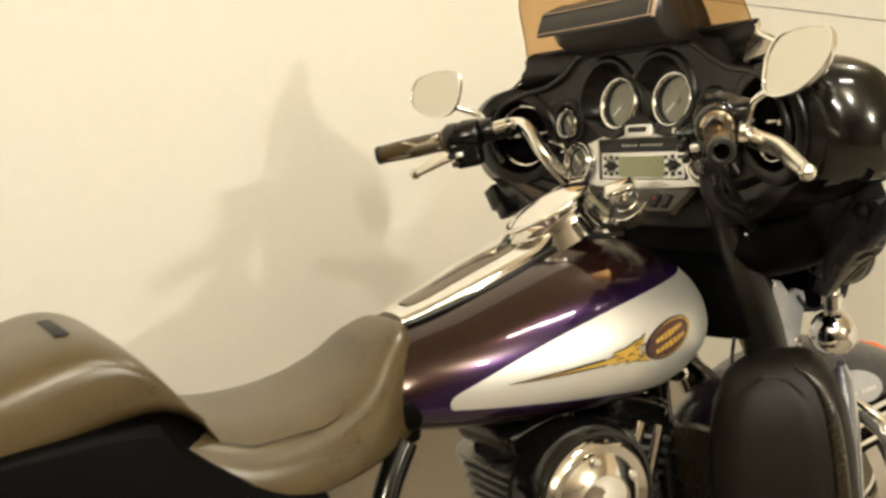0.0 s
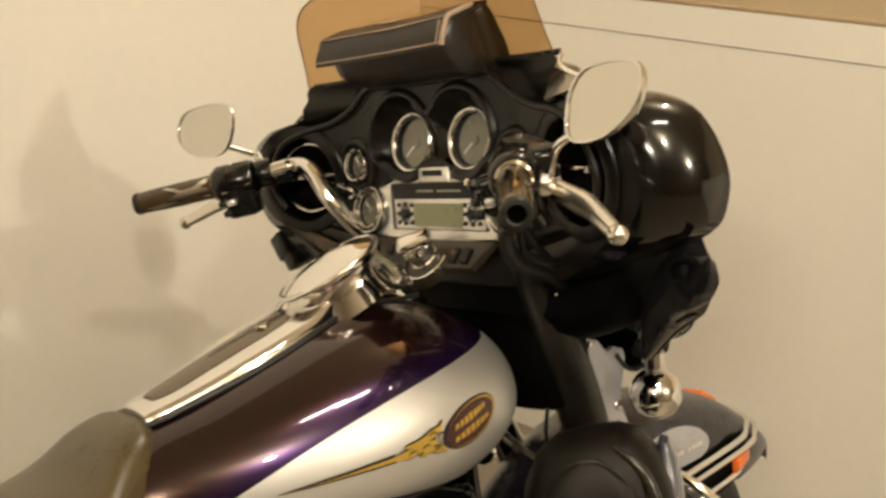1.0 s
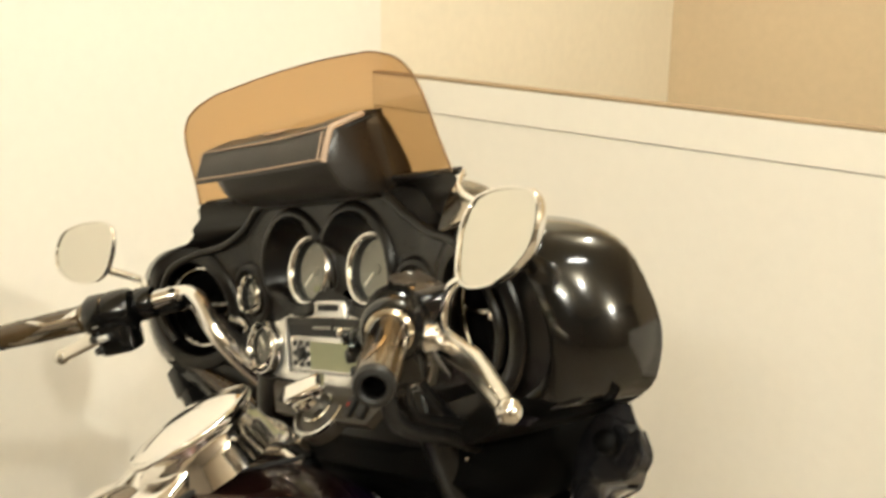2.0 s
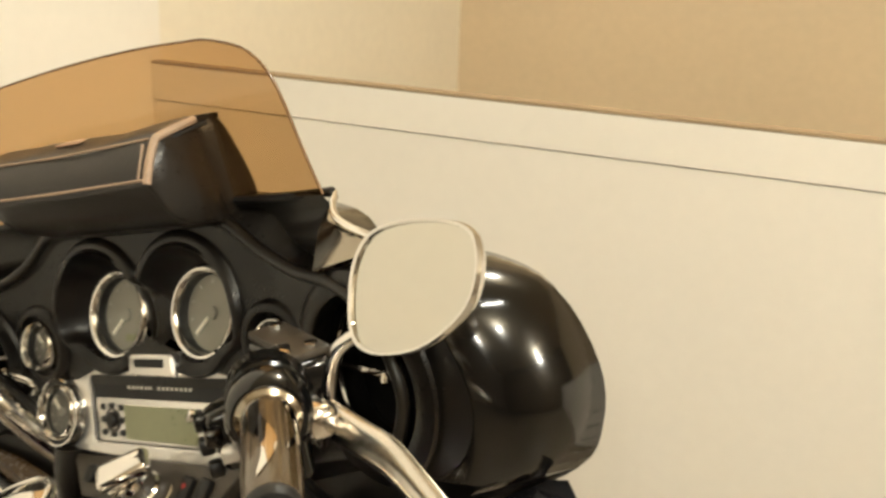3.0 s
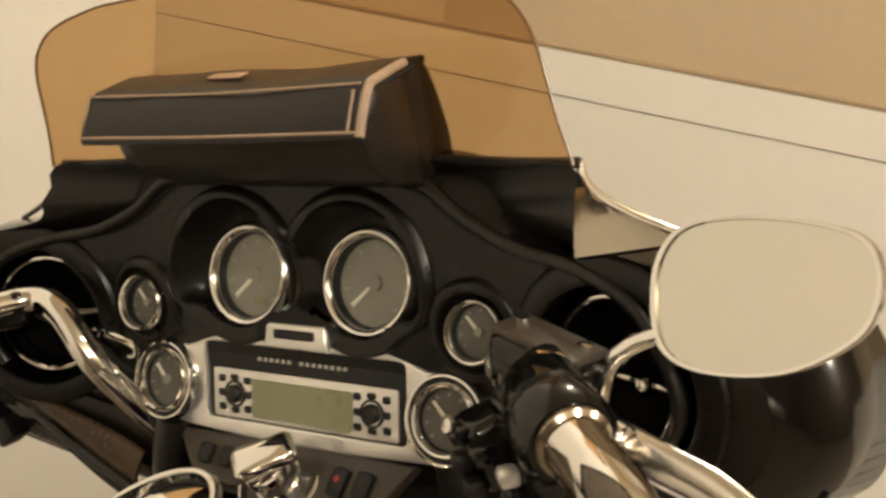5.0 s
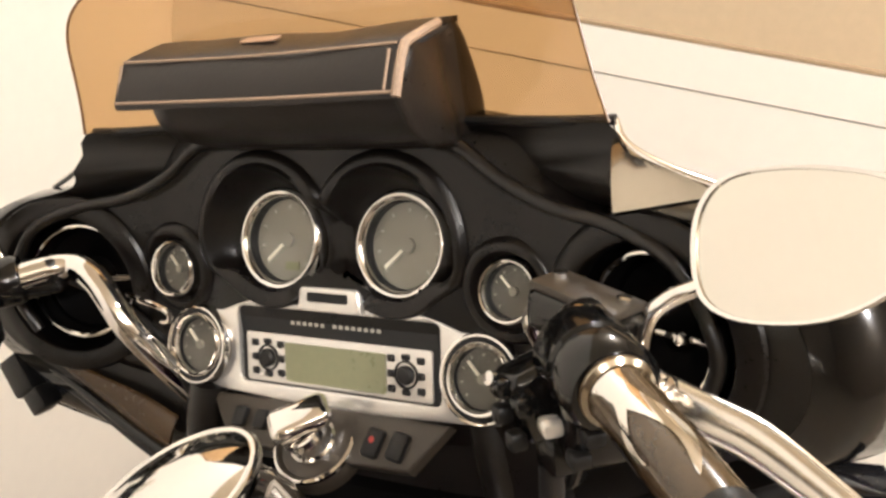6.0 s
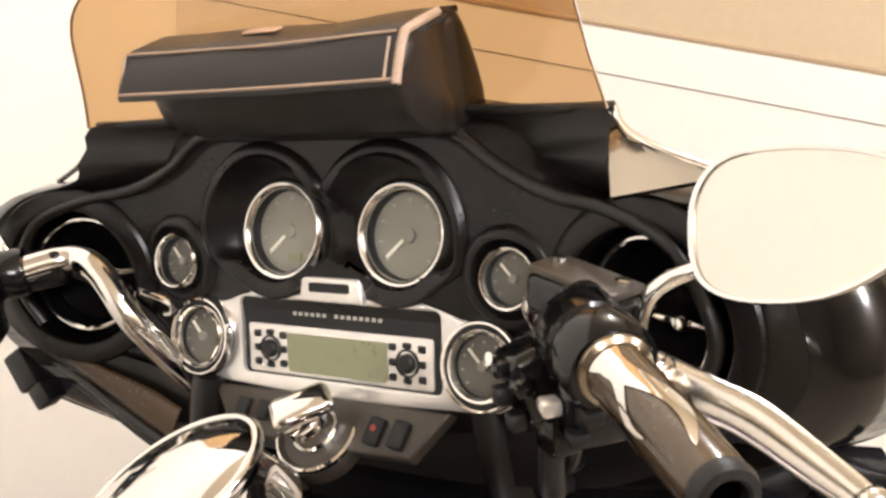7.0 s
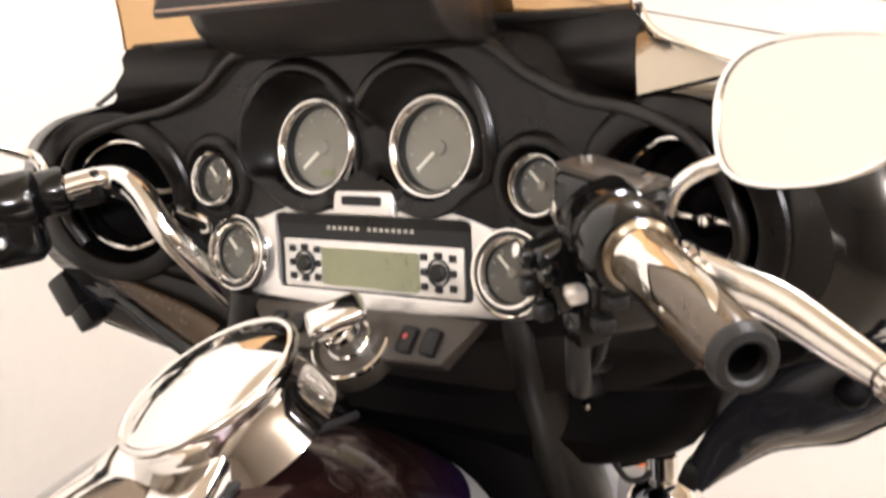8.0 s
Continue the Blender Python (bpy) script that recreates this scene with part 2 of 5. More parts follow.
def facing(centre, normal):
    """A frame at a place whose z axis is the given normal and whose y axis points up."""
    z = Vector(normal).normalized()
    x = Vector((0, 0, 1)).cross(z)
    x = x.normalized() if x.length > 1e-4 else Vector((1, 0, 0))
    y = z.cross(x)
    return Matrix.Translation(centre) @ Matrix((x, y, z)).transposed().to_4x4()


def lathe(profile, m, n=40, sx=1.0, sy=1.0, bm=None):
    """Turns (radius, height) pairs about the z axis of the frame m."""
    bm = bm or bmesh.new()
    rings = []
    for r, h in profile:
        if r < 1e-6:
            rings.append([bm.verts.new(m @ Vector((0, 0, h)))])
        else:
            rings.append([bm.verts.new(m @ Vector((r * sx * math.cos(2 * math.pi * k / n), r * sy * math.sin(2 * math.pi * k / n), h))) for k in range(n)])
    for a, b in zip(rings, rings[1:]):
        for i in range(n):
            j = (i + 1) % n
            if len(a) == 1 and len(b) == 1:
                continue
            if len(a) == 1:
                bm.faces.new((a[0], b[i], b[j]))
            elif len(b) == 1:
                bm.faces.new((a[i], a[j], b[0]))
            else:
                bm.faces.new((a[i], a[j], b[j], b[i]))
    return bm


def box(size, m, bevel=0.003, seg=2, bm=None):
    own = bmesh.new()
    bmesh.ops.create_cube(own, size=1, matrix=Matrix.Diagonal((*size, 1)))
    if bevel:
        bmesh.ops.bevel(own, geom=own.edges[:], offset=bevel, segments=seg, affect="EDGES", profile=0.5)
    bmesh.ops.transform(own, matrix=m, verts=own.verts)
    if bm is None:
        return own
    me = bpy.data.meshes.new("joined")
    own.to_mesh(me)
    own.free()
    bm.from_mesh(me)
    bpy.data.meshes.remove(me)
    return bm


def plate(outline, m, thick, bevel=0.0, bm=None):
    """A flat shape in the x-y plane of the frame m, of a thickness, with its front edge rounded."""
    own = bmesh.new()
    vs = [own.verts.new((x, y, 0)) for x, y in outline]
    f = own.faces.new(vs)
    got = bmesh.ops.extrude_face_region(own, geom=[f])
    top = [v for v in got["geom"] if isinstance(v, bmesh.types.BMVert)]
    bmesh.ops.translate(own, vec=(0, 0, thick), verts=top)
    if bevel:
        edges = [e for e in own.edges if all(v in top for v in e.verts)]
        bmesh.ops.bevel(own, geom=edges, offset=bevel, segments=3, affect="EDGES", profile=0.5)
    bmesh.ops.transform(own, matrix=m, verts=own.verts)
    if bm is None:
        return own
    me = bpy.data.meshes.new("joined")
    own.to_mesh(me)
    own.free()
    bm.from_mesh(me)
    bpy.data.meshes.remove(me)
    return bm


def frame_plate(outer, inner, m, thick, bevel):
    """A flat shape with an opening, of a thickness, with its front edges rounded."""
    own = bmesh.new()
    edges = []
    for loop_ in (outer, inner):
        vs = [own.verts.new((x, y, 0)) for x, y in loop_]
        edges += [own.edges.new((vs[i - 1], vs[i])) for i in range(len(vs))]
    bmesh.ops.triangle_fill(own, use_beauty=True, use_dissolve=False, edges=edges)
    got = bmesh.ops.extrude_face_region(own, geom=own.faces[:])
    top = {v for v in got["geom"] if isinstance(v, bmesh.types.BMVert)}
    bmesh.ops.translate(own, vec=(0, 0, thick), verts=list(top))
    own.normal_update()
    lips = [e for e in own.edges if all(v in top for v in e.verts) and any(abs(f.normal.z) < 0.5 for f in e.link_faces)]
    bmesh.ops.bevel(own, geom=lips, offset=bevel, segments=3, affect="EDGES", profile=0.5, clamp_overlap=True)
    bmesh.ops.transform(own, matrix=m, verts=own.verts)
    return own


def rounded(w, h, r, n=5):
    """The outline of a rounded rectangle about the origin."""
    out = []
    for cx, cy, a0 in ((w / 2 - r, h / 2 - r, 0), (-w / 2 + r, h / 2 - r, 90), (-w / 2 + r, -h / 2 + r, 180), (w / 2 - r, -h / 2 + r, 270)):
        for k in range(n + 1):
            a = radians(a0 + 90 * k / n)
            out.append((cx + r * math.cos(a), cy + r * math.sin(a)))
    return out


def wall_box(name, x0, x1, y0, y1, z0, z1, m, mat, label, kind="structure", category="wall"):
    ob = part(name, box((x1 - x0, y1 - y0, z1 - z0), Matrix.Translation(((x0 + x1) / 2, (y0 + y1) / 2, (z0 + z1) / 2)), 0.0), mat, None, smooth=False)
    ob.matrix_world = m
    return tagged(ob, label, category, kind=kind)


# ------------------------------------------------------------------ the room
# its axes: the corner of the side wall and the front partition at the origin, x along the partition
ROOM = pose(-2.712, 2.026, 0, 0, 0, 16.5)
ZLO, ZUP, TOP = 1.179, 1.259, 3.12
wall_box("floor", -0.2, 6.2, -7.2, 1.8, -0.1, 0, ROOM, FLOOR, "plain tan painted showroom floor", category="floor")
wall_box("ceiling", -0.2, 6.2, -7.2, 1.8, TOP, TOP + 0.1, ROOM, CEIL, "plain off-white ceiling", category="ceiling")
wall_box("wall_west", -0.15, 0, -7, 0.03, 0, TOP, ROOM, WALL, "plain cream-white side wall beside the motorcycle")
# Same wall continued; falling light past the partition is mixed into its colour.
wall_box("wall_alcove", -0.15, 0, 0.03, 1.63, 0, TOP, ROOM, PIER, "same side wall beyond the white partition, toned for light falloff")
wall_box("wall_north", 0, 6, 0, 0.03, 0, ZLO - 0.003, ROOM, WALL, "white half-height partition in front of the motorcycle")
wall_box("trim", 0, 6, -0.004, 0.03, ZLO, ZUP, ROOM, WALL, "white cap board along the top of the partition", category="trim")
wall_box("trim_edge", 0, 6, -0.004, 0.03, ZUP + 0.001, ZUP + 0.007, ROOM, DIM, "thin brown edge strip on the cap board", category="trim")
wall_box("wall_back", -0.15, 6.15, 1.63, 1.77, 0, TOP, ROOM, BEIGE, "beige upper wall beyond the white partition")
# Unseen walls, darkened in colour so reflections show an unlit room.
wall_box("wall_east", 6, 6.15, -7, 1.63, 0, TOP, ROOM, BROWNWALL, "unseen far side wall, coloured dark as unlit")
wall_box("wall_south", -0.15, 6.15, -7.15, -7, 0, TOP, ROOM, BROWNWALL, "unseen rear wall, coloured dark as unlit")

# ------------------------------------------------------------------ the motorcycle
bike = new("motorcycle")
bike.matrix_world = BIKE_AT @ Matrix.Translation((0, 0, -H))
tagged(bike, "purple and silver touring motorcycle with black fairing leaning on its stand", "motorcycle")


def sym(half):
    """A closed outline from its right half, given from top centre to bottom centre as (x, z)."""
    return half + [(-x, z) for x, z in half[-2:0:-1]]


def wrap(x):
    """How far the panel's wings reach back towards the rider."""
    return float(np.interp(abs(x), [0, 0.13, 0.18, 0.22, 0.268, 0.34, 0.40, 0.45], [0, 0, 0, -0.008, -0.021, -0.046, -0.052, -0.050]))


def dash_y(z, x=0.0):
    return -0.011 + 0.15 * max(0.0, z + 0.09) + 0.05 * min(0.0, z + 0.22) + wrap(x)


# outer fairing shell
RIM = [(0, 0), (0.15, 0), (0.260, 0), (0.2665, -0.040), (0.284, -0.050), (0.330, -0.060), (0.376, -0.088), (0.400, -0.145), (0.385, -0.190), (0.335, -0.221), (0.25, -0.272), (0.14, -0.296), (0, -0.298)]
MAXR = [(0, 0.005), (0.15, 0.005), (0.248, -0.016), (0.280, -0.050), (0.330, -0.053), (0.388, -0.064), (0.434, -0.090), (0.456, -0.146), (0.452, -0.192), (0.428, -0.226), (0.345, -0.256), (0.15, -0.302), (0, -0.305)]
INNER = [(0, -0.013), (0.085, -0.013), (0.130, -0.0145), (0.170, -0.040), (0.215, -0.058), (0.268, -0.066), (0.318, -0.086), (0.345, -0.140), (0.328, -0.182), (0.27, -0.208), (0.16, -0.232), (0.08, -0.242), (0, -0.243)]


def ring(half, y, s=1.0, zc=-0.16, steps=4):
    return [(v.x * s, y, zc + (v.y - zc) * s) for v in curve([(x, z, 0) for x, z in sym(half)], steps, True)]


def blend(a, b, k):
    return [(x + (u - x) * k, z + (w - z) * k) for (x, z), (u, w) in zip(a, b)]


def rim(half, back):
    out = []
    for x, _, z in ring(half, 0):
        y = -0.012 + 0.036 * max(0.0, 1 - (x / 0.264) ** 2) if z > -0.028 else -0.011 + wrap(x) * 0.8
        out.append((x, y + back, z))
    return out


def edge_y(x):
    """The widest line of the shell swings back towards the rider as it nears the middle."""
    return max(-0.020, 0.030 - 0.27 * (0.456 - abs(x)))


widest = [(x, -0.008 + 0.050 * max(0.0, 1 - (x / 0.264) ** 2) if z > -0.028 else edge_y(x) + (0.07 * max(0.0, 1 - abs(x) / 0.43) if z < -0.22 else 0.0), z) for x, _, z in ring(MAXR, 0)]
shell = [rim(RIM, 0.0), [(x, y + 0.006, z) for x, y, z in rim(blend(RIM, MAXR, 0.45), 0)], widest]
for y, k in ((0.052, 0.955), (0.080, 0.865), (0.112, 0.745), (0.145, 0.60), (0.175, 0.44), (0.198, 0.26), (0.206, 0.10)):
    shell.append([(x, max(y, v + 0.02), z) for (x, _, z), (_, v, _) in zip(ring(MAXR, 0, k), widest)])


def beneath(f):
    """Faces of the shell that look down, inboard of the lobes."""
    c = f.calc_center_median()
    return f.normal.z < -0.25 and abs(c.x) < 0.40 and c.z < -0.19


# Down-facing faces go deep black to stand for the dark open bottom.
skins = []
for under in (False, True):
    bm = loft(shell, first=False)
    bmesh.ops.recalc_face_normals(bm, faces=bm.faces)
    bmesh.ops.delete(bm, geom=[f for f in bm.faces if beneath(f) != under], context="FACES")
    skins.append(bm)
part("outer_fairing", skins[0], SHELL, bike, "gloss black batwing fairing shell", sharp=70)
part("fairing_underside", skins[1], DEEP, bike, "dull black faces standing in for the shaded open underside", sharp=70)
inner = [(x, dash_y(z, x), z) for x, _, z in ring(INNER, 0)]
edge = [(0.72 * x + 0.28 * u, y + (0.016 if z > -0.10 else 0.002), 0.72 * z + 0.28 * w) for (x, y, z), (u, v, w) in zip(inner, rim(RIM, 0))]
face = [[(x * k, dash_y(-0.14 + (z + 0.14) * k, x * k) + (0.004 if k < 0.97 else 0.0), -0.14 + (z + 0.14) * k) for x, _, z in inner] for k in [1.0, 0.97] + [0.95 - 0.02 * q for q in range(44)]]
part("fairing_lip", loft([rim(RIM, -0.001), edge], True, False), LIPBLACK, bike, sharp=120)
bm = loft([[(x, y + 0.0005, z) for x, y, z in edge]] + face, first=False)
# openings for the recessed gauges
WELLS = [(-0.0635, -0.094, 0.0665), (0.0635, -0.094, 0.0665), (-0.1725, -0.124, 0.0325), (0.1725, -0.124, 0.0325)]


def well_reach(a, wide, tight):
    """How far a gauge's opening reaches from its middle at an angle: tight below, wide above."""
    g = min(1.0, max(0.0, (math.sin(a) + 0.75) / 0.5))
    return tight + (wide - tight) * g * g * (3 - 2 * g)


gone = []
for f in bm.faces:
    c = f.calc_center_median()
    for wx, wz, wr in WELLS:
        if math.hypot(c.x - wx, c.z - wz) < well_reach(math.atan2(c.z - wz, c.x - wx), wr, 0.0455 if wr > 0.05 else wr):
            gone.append(f)
            break
    if math.hypot(abs(c.x) - 0.2905, c.z + 0.1395) < 0.071:
        gone.append(f)
bmesh.ops.delete(bm, geom=list(set(gone)), context="FACES")
part("inner_fairing", bm, DASH, bike, "black plastic instrument panel", sharp=60)
# Lip bead is toned lighter than the panel to hold its edge highlight.
part("dash_lip", tube([(x, dash_y(z, x) - 0.001, z) for x, z in [(-p, q) for p, q in INNER[8:0:-1]] + INNER[1:9]], 0.0055, 12, 5), LIPBLACK, bike, "edge of the instrument panel, lightened for its highlight")


# windshield
def shield(x, z):
    return (x, -0.012 + 0.036 * (1 - (x / 0.264) ** 2) - 0.14 * z, z)


def shield_half(u):
    """Half width at a share of the height, and that height at the middle."""
    return float(np.interp(u, [0, 0.15, 0.3, 0.45, 0.6, 0.7, 0.8, 0.87, 0.92, 0.96, 0.985, 1.0], [0.262, 0.256, 0.251, 0.247, 0.243, 0.239, 0.232, 0.223, 0.213, 0.198, 0.182, 0.158]))


rows_ = []
for k in range(25):
    u = 1 - (1 - k / 24) ** 1.6
    w = shield_half(u)
    w += 0.011 * u
    rows_.append([shield(w * (2 * i / 24 - 1) - 0.005 * u, u * (0.144 - 0.3 * (w * (2 * i / 24 - 1)) ** 2)) for i in range(25)])
loop = lambda d: [[(x, y + d, z) for x, y, z in row] for row in rows_]
front, rear = loop(-0.002), loop(0.002)
bm = loft([a + b[::-1] for a, b in zip(front, rear)], True, True)
part("windshield", bm, TINT, bike, "amber tinted clear plastic windshield", sharp=50)
part("windshield_edge", tube([r_[0] for r_ in rows_[::4]] + [rows_[-1][i] for i in range(2, 23, 2)] + [r_[-1] for r_ in rows_[::-4]], 0.0011, 8, 3), EDGE, bike, "thin dark windshield edge")
part("windshield_trim", tube([(s * 0.262, 0.0, 0.0) for s in (-1,)] + [shield(0.262 * (2 * i / 12 - 1), 0.0) for i in range(1, 12)] + [(0.262, 0, 0)], 0.004, 8, 3), RUBBER, bike)
for s in (-1, 1):
    if s < 0:
        part("fairing_trim", tube([(-0.262, -0.004, 0.002), (-0.276, -0.004, -0.02), (-0.292, -0.003, -0.034), (-0.335, 0.0, -0.052)], 0.0035, 8), CHROME, bike, "thin chrome edge strip")
        continue
    part("fairing_trim", tube([(0.2595, 0.004, -0.001), (0.270, -0.012, -0.009), (0.286, -0.029, -0.0165), (0.312, -0.040, -0.026), (0.346, -0.044, -0.0365)], 0, 10, 6, radii=[0.003, 0.003, 0.004, 0.0045, 0.004]), CHROME, bike, "thin chrome edge strip")
    quad = [Vector((0.258, 0.006, -0.002)), Vector((0.281, -0.058, -0.050)), Vector((0.354, -0.064, -0.036)), Vector((0.288, -0.040, -0.016))]
    rings = []
    for u in np.linspace(0, 1, 9):
        a, b = quad[0].lerp(quad[3], float(u)), quad[1].lerp(quad[2], float(u))
        row = [a.lerp(b, float(v)) + Vector((0, -0.004, 0.003)) * math.sin(math.pi * float(v)) for v in np.linspace(0, 1, 7)]
        rings.append(row + [p + Vector((0, 0.004, -0.003)) for p in row[::-1]])
    part("corner_plate", loft(rings), PLATE, bike, "smoky polished corner plate", sharp=50)

# instruments
UP = Vector((0, -0.96, 0.28))


def gauge(name, x, y, z, r, needle, hood):
    m = facing((x, y, z), UP)
    ri = 0.82
    g = part(name, lathe([(0, -0.012), (r * ri, -0.012), (r * ri, 0.001), (r * (ri + 0.03), 0.0052), (r * (ri + 0.08), 0.0078), (r * 0.95, 0.0082), (r * 1.0, 0.0066), (r * 1.03, 0.0025), (r * 1.04, -0.02)], m), CHROME, bike, "round gauge with chrome bezel")
    part("inner_wall", lathe([(r * ri * 0.995, 0.0025), (r * ri * 0.985, -0.0115)], m), MATT, g)
    sink = (0.0058 if r > 0.03 else 0.0040) if hood else 0.0
    m = m @ Matrix.Translation((0, 0, -sink))
    part("dial", lathe([(0, -0.001), (r * ri * 0.995, -0.001)], m), GAUGE if r > 0.03 else DIAL, g, "grey dial face")
    a = radians(needle)
    d = Vector((math.cos(a), math.sin(a), 0))
    part("needle", box((r * 0.64, r * 0.07, 0.002), m @ Matrix.Translation(d * r * 0.32 + Vector((0, 0, 0.0008))) @ Matrix.Rotation(a, 4, "Z"), 0), NEEDLE, g, smooth=False)
    part("hub", lathe([(r * 0.15, -0.002), (r * 0.14, 0.002), (0, 0.0024)], m, 20), GAUGE, g)
    for k in range(9):
        t = radians(225 - 270 * k / 8)
        part("tick", box((r * 0.07, r * 0.04, 0.001), m @ Matrix.Translation((r * 0.66 * math.cos(t), r * 0.66 * math.sin(t), -0.0004)) @ Matrix.Rotation(t, 4, "Z"), 0), TICK, g, smooth=False)
    m = m @ Matrix.Translation((0, 0, sink))
    glass = part("lens", lathe([(0, 0.004), (r * (ri + 0.025), 0.004)], m), CLEAR, g)
    glass.visible_shadow = False
    if hood:
        # a tunnel sunk into the panel, with a rounded lip
        deep = y + 0.006
        fz = -0.094 if r > 0.03 else -0.124
        fy = dash_y(fz, x)
        rings = []
        for rr, out, k in ((hood + 0.010, -0.003, 0), (hood + 0.0075, 0.0012, 0), (hood + 0.004, 0.0030, 0), (hood + 0.0005, 0.0026, 0), (hood - 0.0015, -0.001, 0.05), (hood * 0.94, 0.0, 0.3), (hood * 0.86, 0.0, 0.62), (r * 1.10, 0.0, 0.92), (r * 1.02, 0.0, 1.0)):
            row = []
            for q in range(64):
                a = 2 * math.pi * q / 64
                inward = max(0.0, -math.copysign(1, x) * math.cos(a)) if r > 0.03 else 0.0
                stand = min(1.0, max(0.0, (math.sin(a) - 0.2) / 0.3, (0.75 - inward) / 0.3))
                rk = well_reach(a, rr, r * 1.04 + 0.5 * (rr - r * 1.04) if k == 0 else min(rr, r * 1.05)) if r > 0.03 else rr
                cz, cy = fz + (z - fz) * k, fy + (deep - fy) * k - out
                if k == 0:
                    cy += 0.15 * max(0.0, cz + rk * math.sin(a) + 0.09)
                cy = cy + (max(cy, deep - 0.004) - cy) * (1 - stand)
                row.append((x + rk * math.cos(a), cy + 0.05 * k * rk * math.sin(a), cz + rk * math.sin(a)))
            rings.append(row)
        part("gauge_tunnel", loft(rings, True, False), DASH, bike, "dark moulded gauge tunnel")
    return g


spd = gauge("speedometer", -0.0635, 0.0165, -0.1003, 0.044, 222, 0.0655)
part("odometer_window", box((0.015, 0.007, 0.0012), facing((-0.0635, 0.0165, -0.1003), UP) @ Matrix.Translation((0.006, -0.0225, -0.0062)), 0), LCD, spd, "pale green odometer window", smooth=False)
gauge("tachometer", 0.0635, 0.0165, -0.1003, 0.044, 222, 0.0655)
gauge("small_gauge", -0.1725, -0.0105, -0.1245, 0.0255, 135, 0.0320)
gauge("small_gauge", 0.1725, -0.0075, -0.1245, 0.0245, 135, 0.0315)

# radio
RM = facing((0, 0.0035, -0.1925), (0, -0.985, 0.16))
half = [(0, 0.041), (0.09, 0.041), (0.108, 0.036), (0.125, 0.030)] + [(0.147 + 0.036 * math.cos(radians(a)), -0.006 + 0.036 * math.sin(radians(a))) for a in range(100, -91, -19)] + [(0.12, -0.043), (0.06, -0.046), (0, -0.047)]
outer = sym(half)
bezel = frame_plate(outer, [(x, y + 0.0015) for x, y in rounded(0.212, 0.067, 0.006)], RM, 0.018, 0.004)
radio = part("radio_bezel", bezel, SATIN, bike, "satin silver radio surround")
part("bezel_tab", plate([(-0.034, 0.036), (0.034, 0.036), (0.031, 0.0545), (0.028, 0.0575), (-0.028, 0.0575), (-0.031, 0.0545)], RM, 0.0236, 0.003), SATIN, radio)
part("tab_slot", plate(rounded(0.042, 0.008, 0.002), RM @ Matrix.Translation((0, 0.0490, 0.0230)), 0.0016), MATT, radio)
part("radio_body", plate(rounded(0.208, 0.066, 0.005), RM @ Matrix.Translation((0, 0, 0.0118)), 0.003, 0.001), MATT, radio, "black radio front")
part("radio_panel", plate(rounded(0.196, 0.043, 0.003), RM @ Matrix.Translation((0, -0.009, 0.0146)), 0.002, 0.0006), SATIN, radio, "brushed silver control panel")
part("display", plate(rounded(0.106, 0.0335, 0.002), RM @ Matrix.Translation((0, -0.0105, 0.0166)), 0.001), LCD, radio, "grey-green display")
for k in range(15):
    if k != 6:
        part("letter_bar", box((0.0036, 0.0030, 0.0006), RM @ Matrix.Translation((-0.0455 + 0.0065 * k, 0.0235, 0.0151)), 0), TICK, radio, smooth=False)
for s in (-1, 1):
    part("joystick", lathe([(0.008, 0.016), (0.008, 0.020), (0.006, 0.022), (0, 0.0225)], RM @ Matrix.Translation((s * 0.073, -0.009, 0)), 20), RUBBER, radio)
    part("button_ring", lathe([(0.0115, 0.0160), (0.0118, 0.0178), (0.0100, 0.0182), (0.0098, 0.0160)], RM @ Matrix.Translation((s * 0.073, -0.009, 0)), 24), RUBBER, radio)
    for i, j in ((0, 1.15), (0, -1.15)):
        part("button", box((0.008, 0.005, 0.003), RM @ Matrix.Translation((s * 0.073, -0.009 + j * 0.0125, 0.0175)), 0.001, 1), RUBBER, radio)
    for i, j in ((-1, 1), (-1, 0), (-1, -1), (1, 1), (1, 0), (1, -1)):
        part("button", box((0.007, 0.006, 0.003), RM @ Matrix.Translation((s * 0.073 + i * 0.0145, -0.009 + j * 0.0125, 0.0175)), 0.001, 1), RUBBER, radio)
for s in (-1, 1):
    c = RM @ Vector((s * 0.148, -0.003, 0.0240))
    sg_ = gauge("small_gauge", c.x, c.y, c.z, 0.0285, 135, 0)
    part("seat_ring", lathe([(0.0290, 0.001), (0.0294, 0.0030), (0.0325, 0.0030), (0.0328, 0.001)], facing(c, UP), 40), MATT, sg_)
    part("outer_ring", lathe([(0.0318, 0.000), (0.0320, 0.0050), (0.0330, 0.0066), (0.0345, 0.0064), (0.0357, 0.0045), (0.0362, -0.004)], facing(c, UP), 44), CHROME, sg_, "polished outer ring")

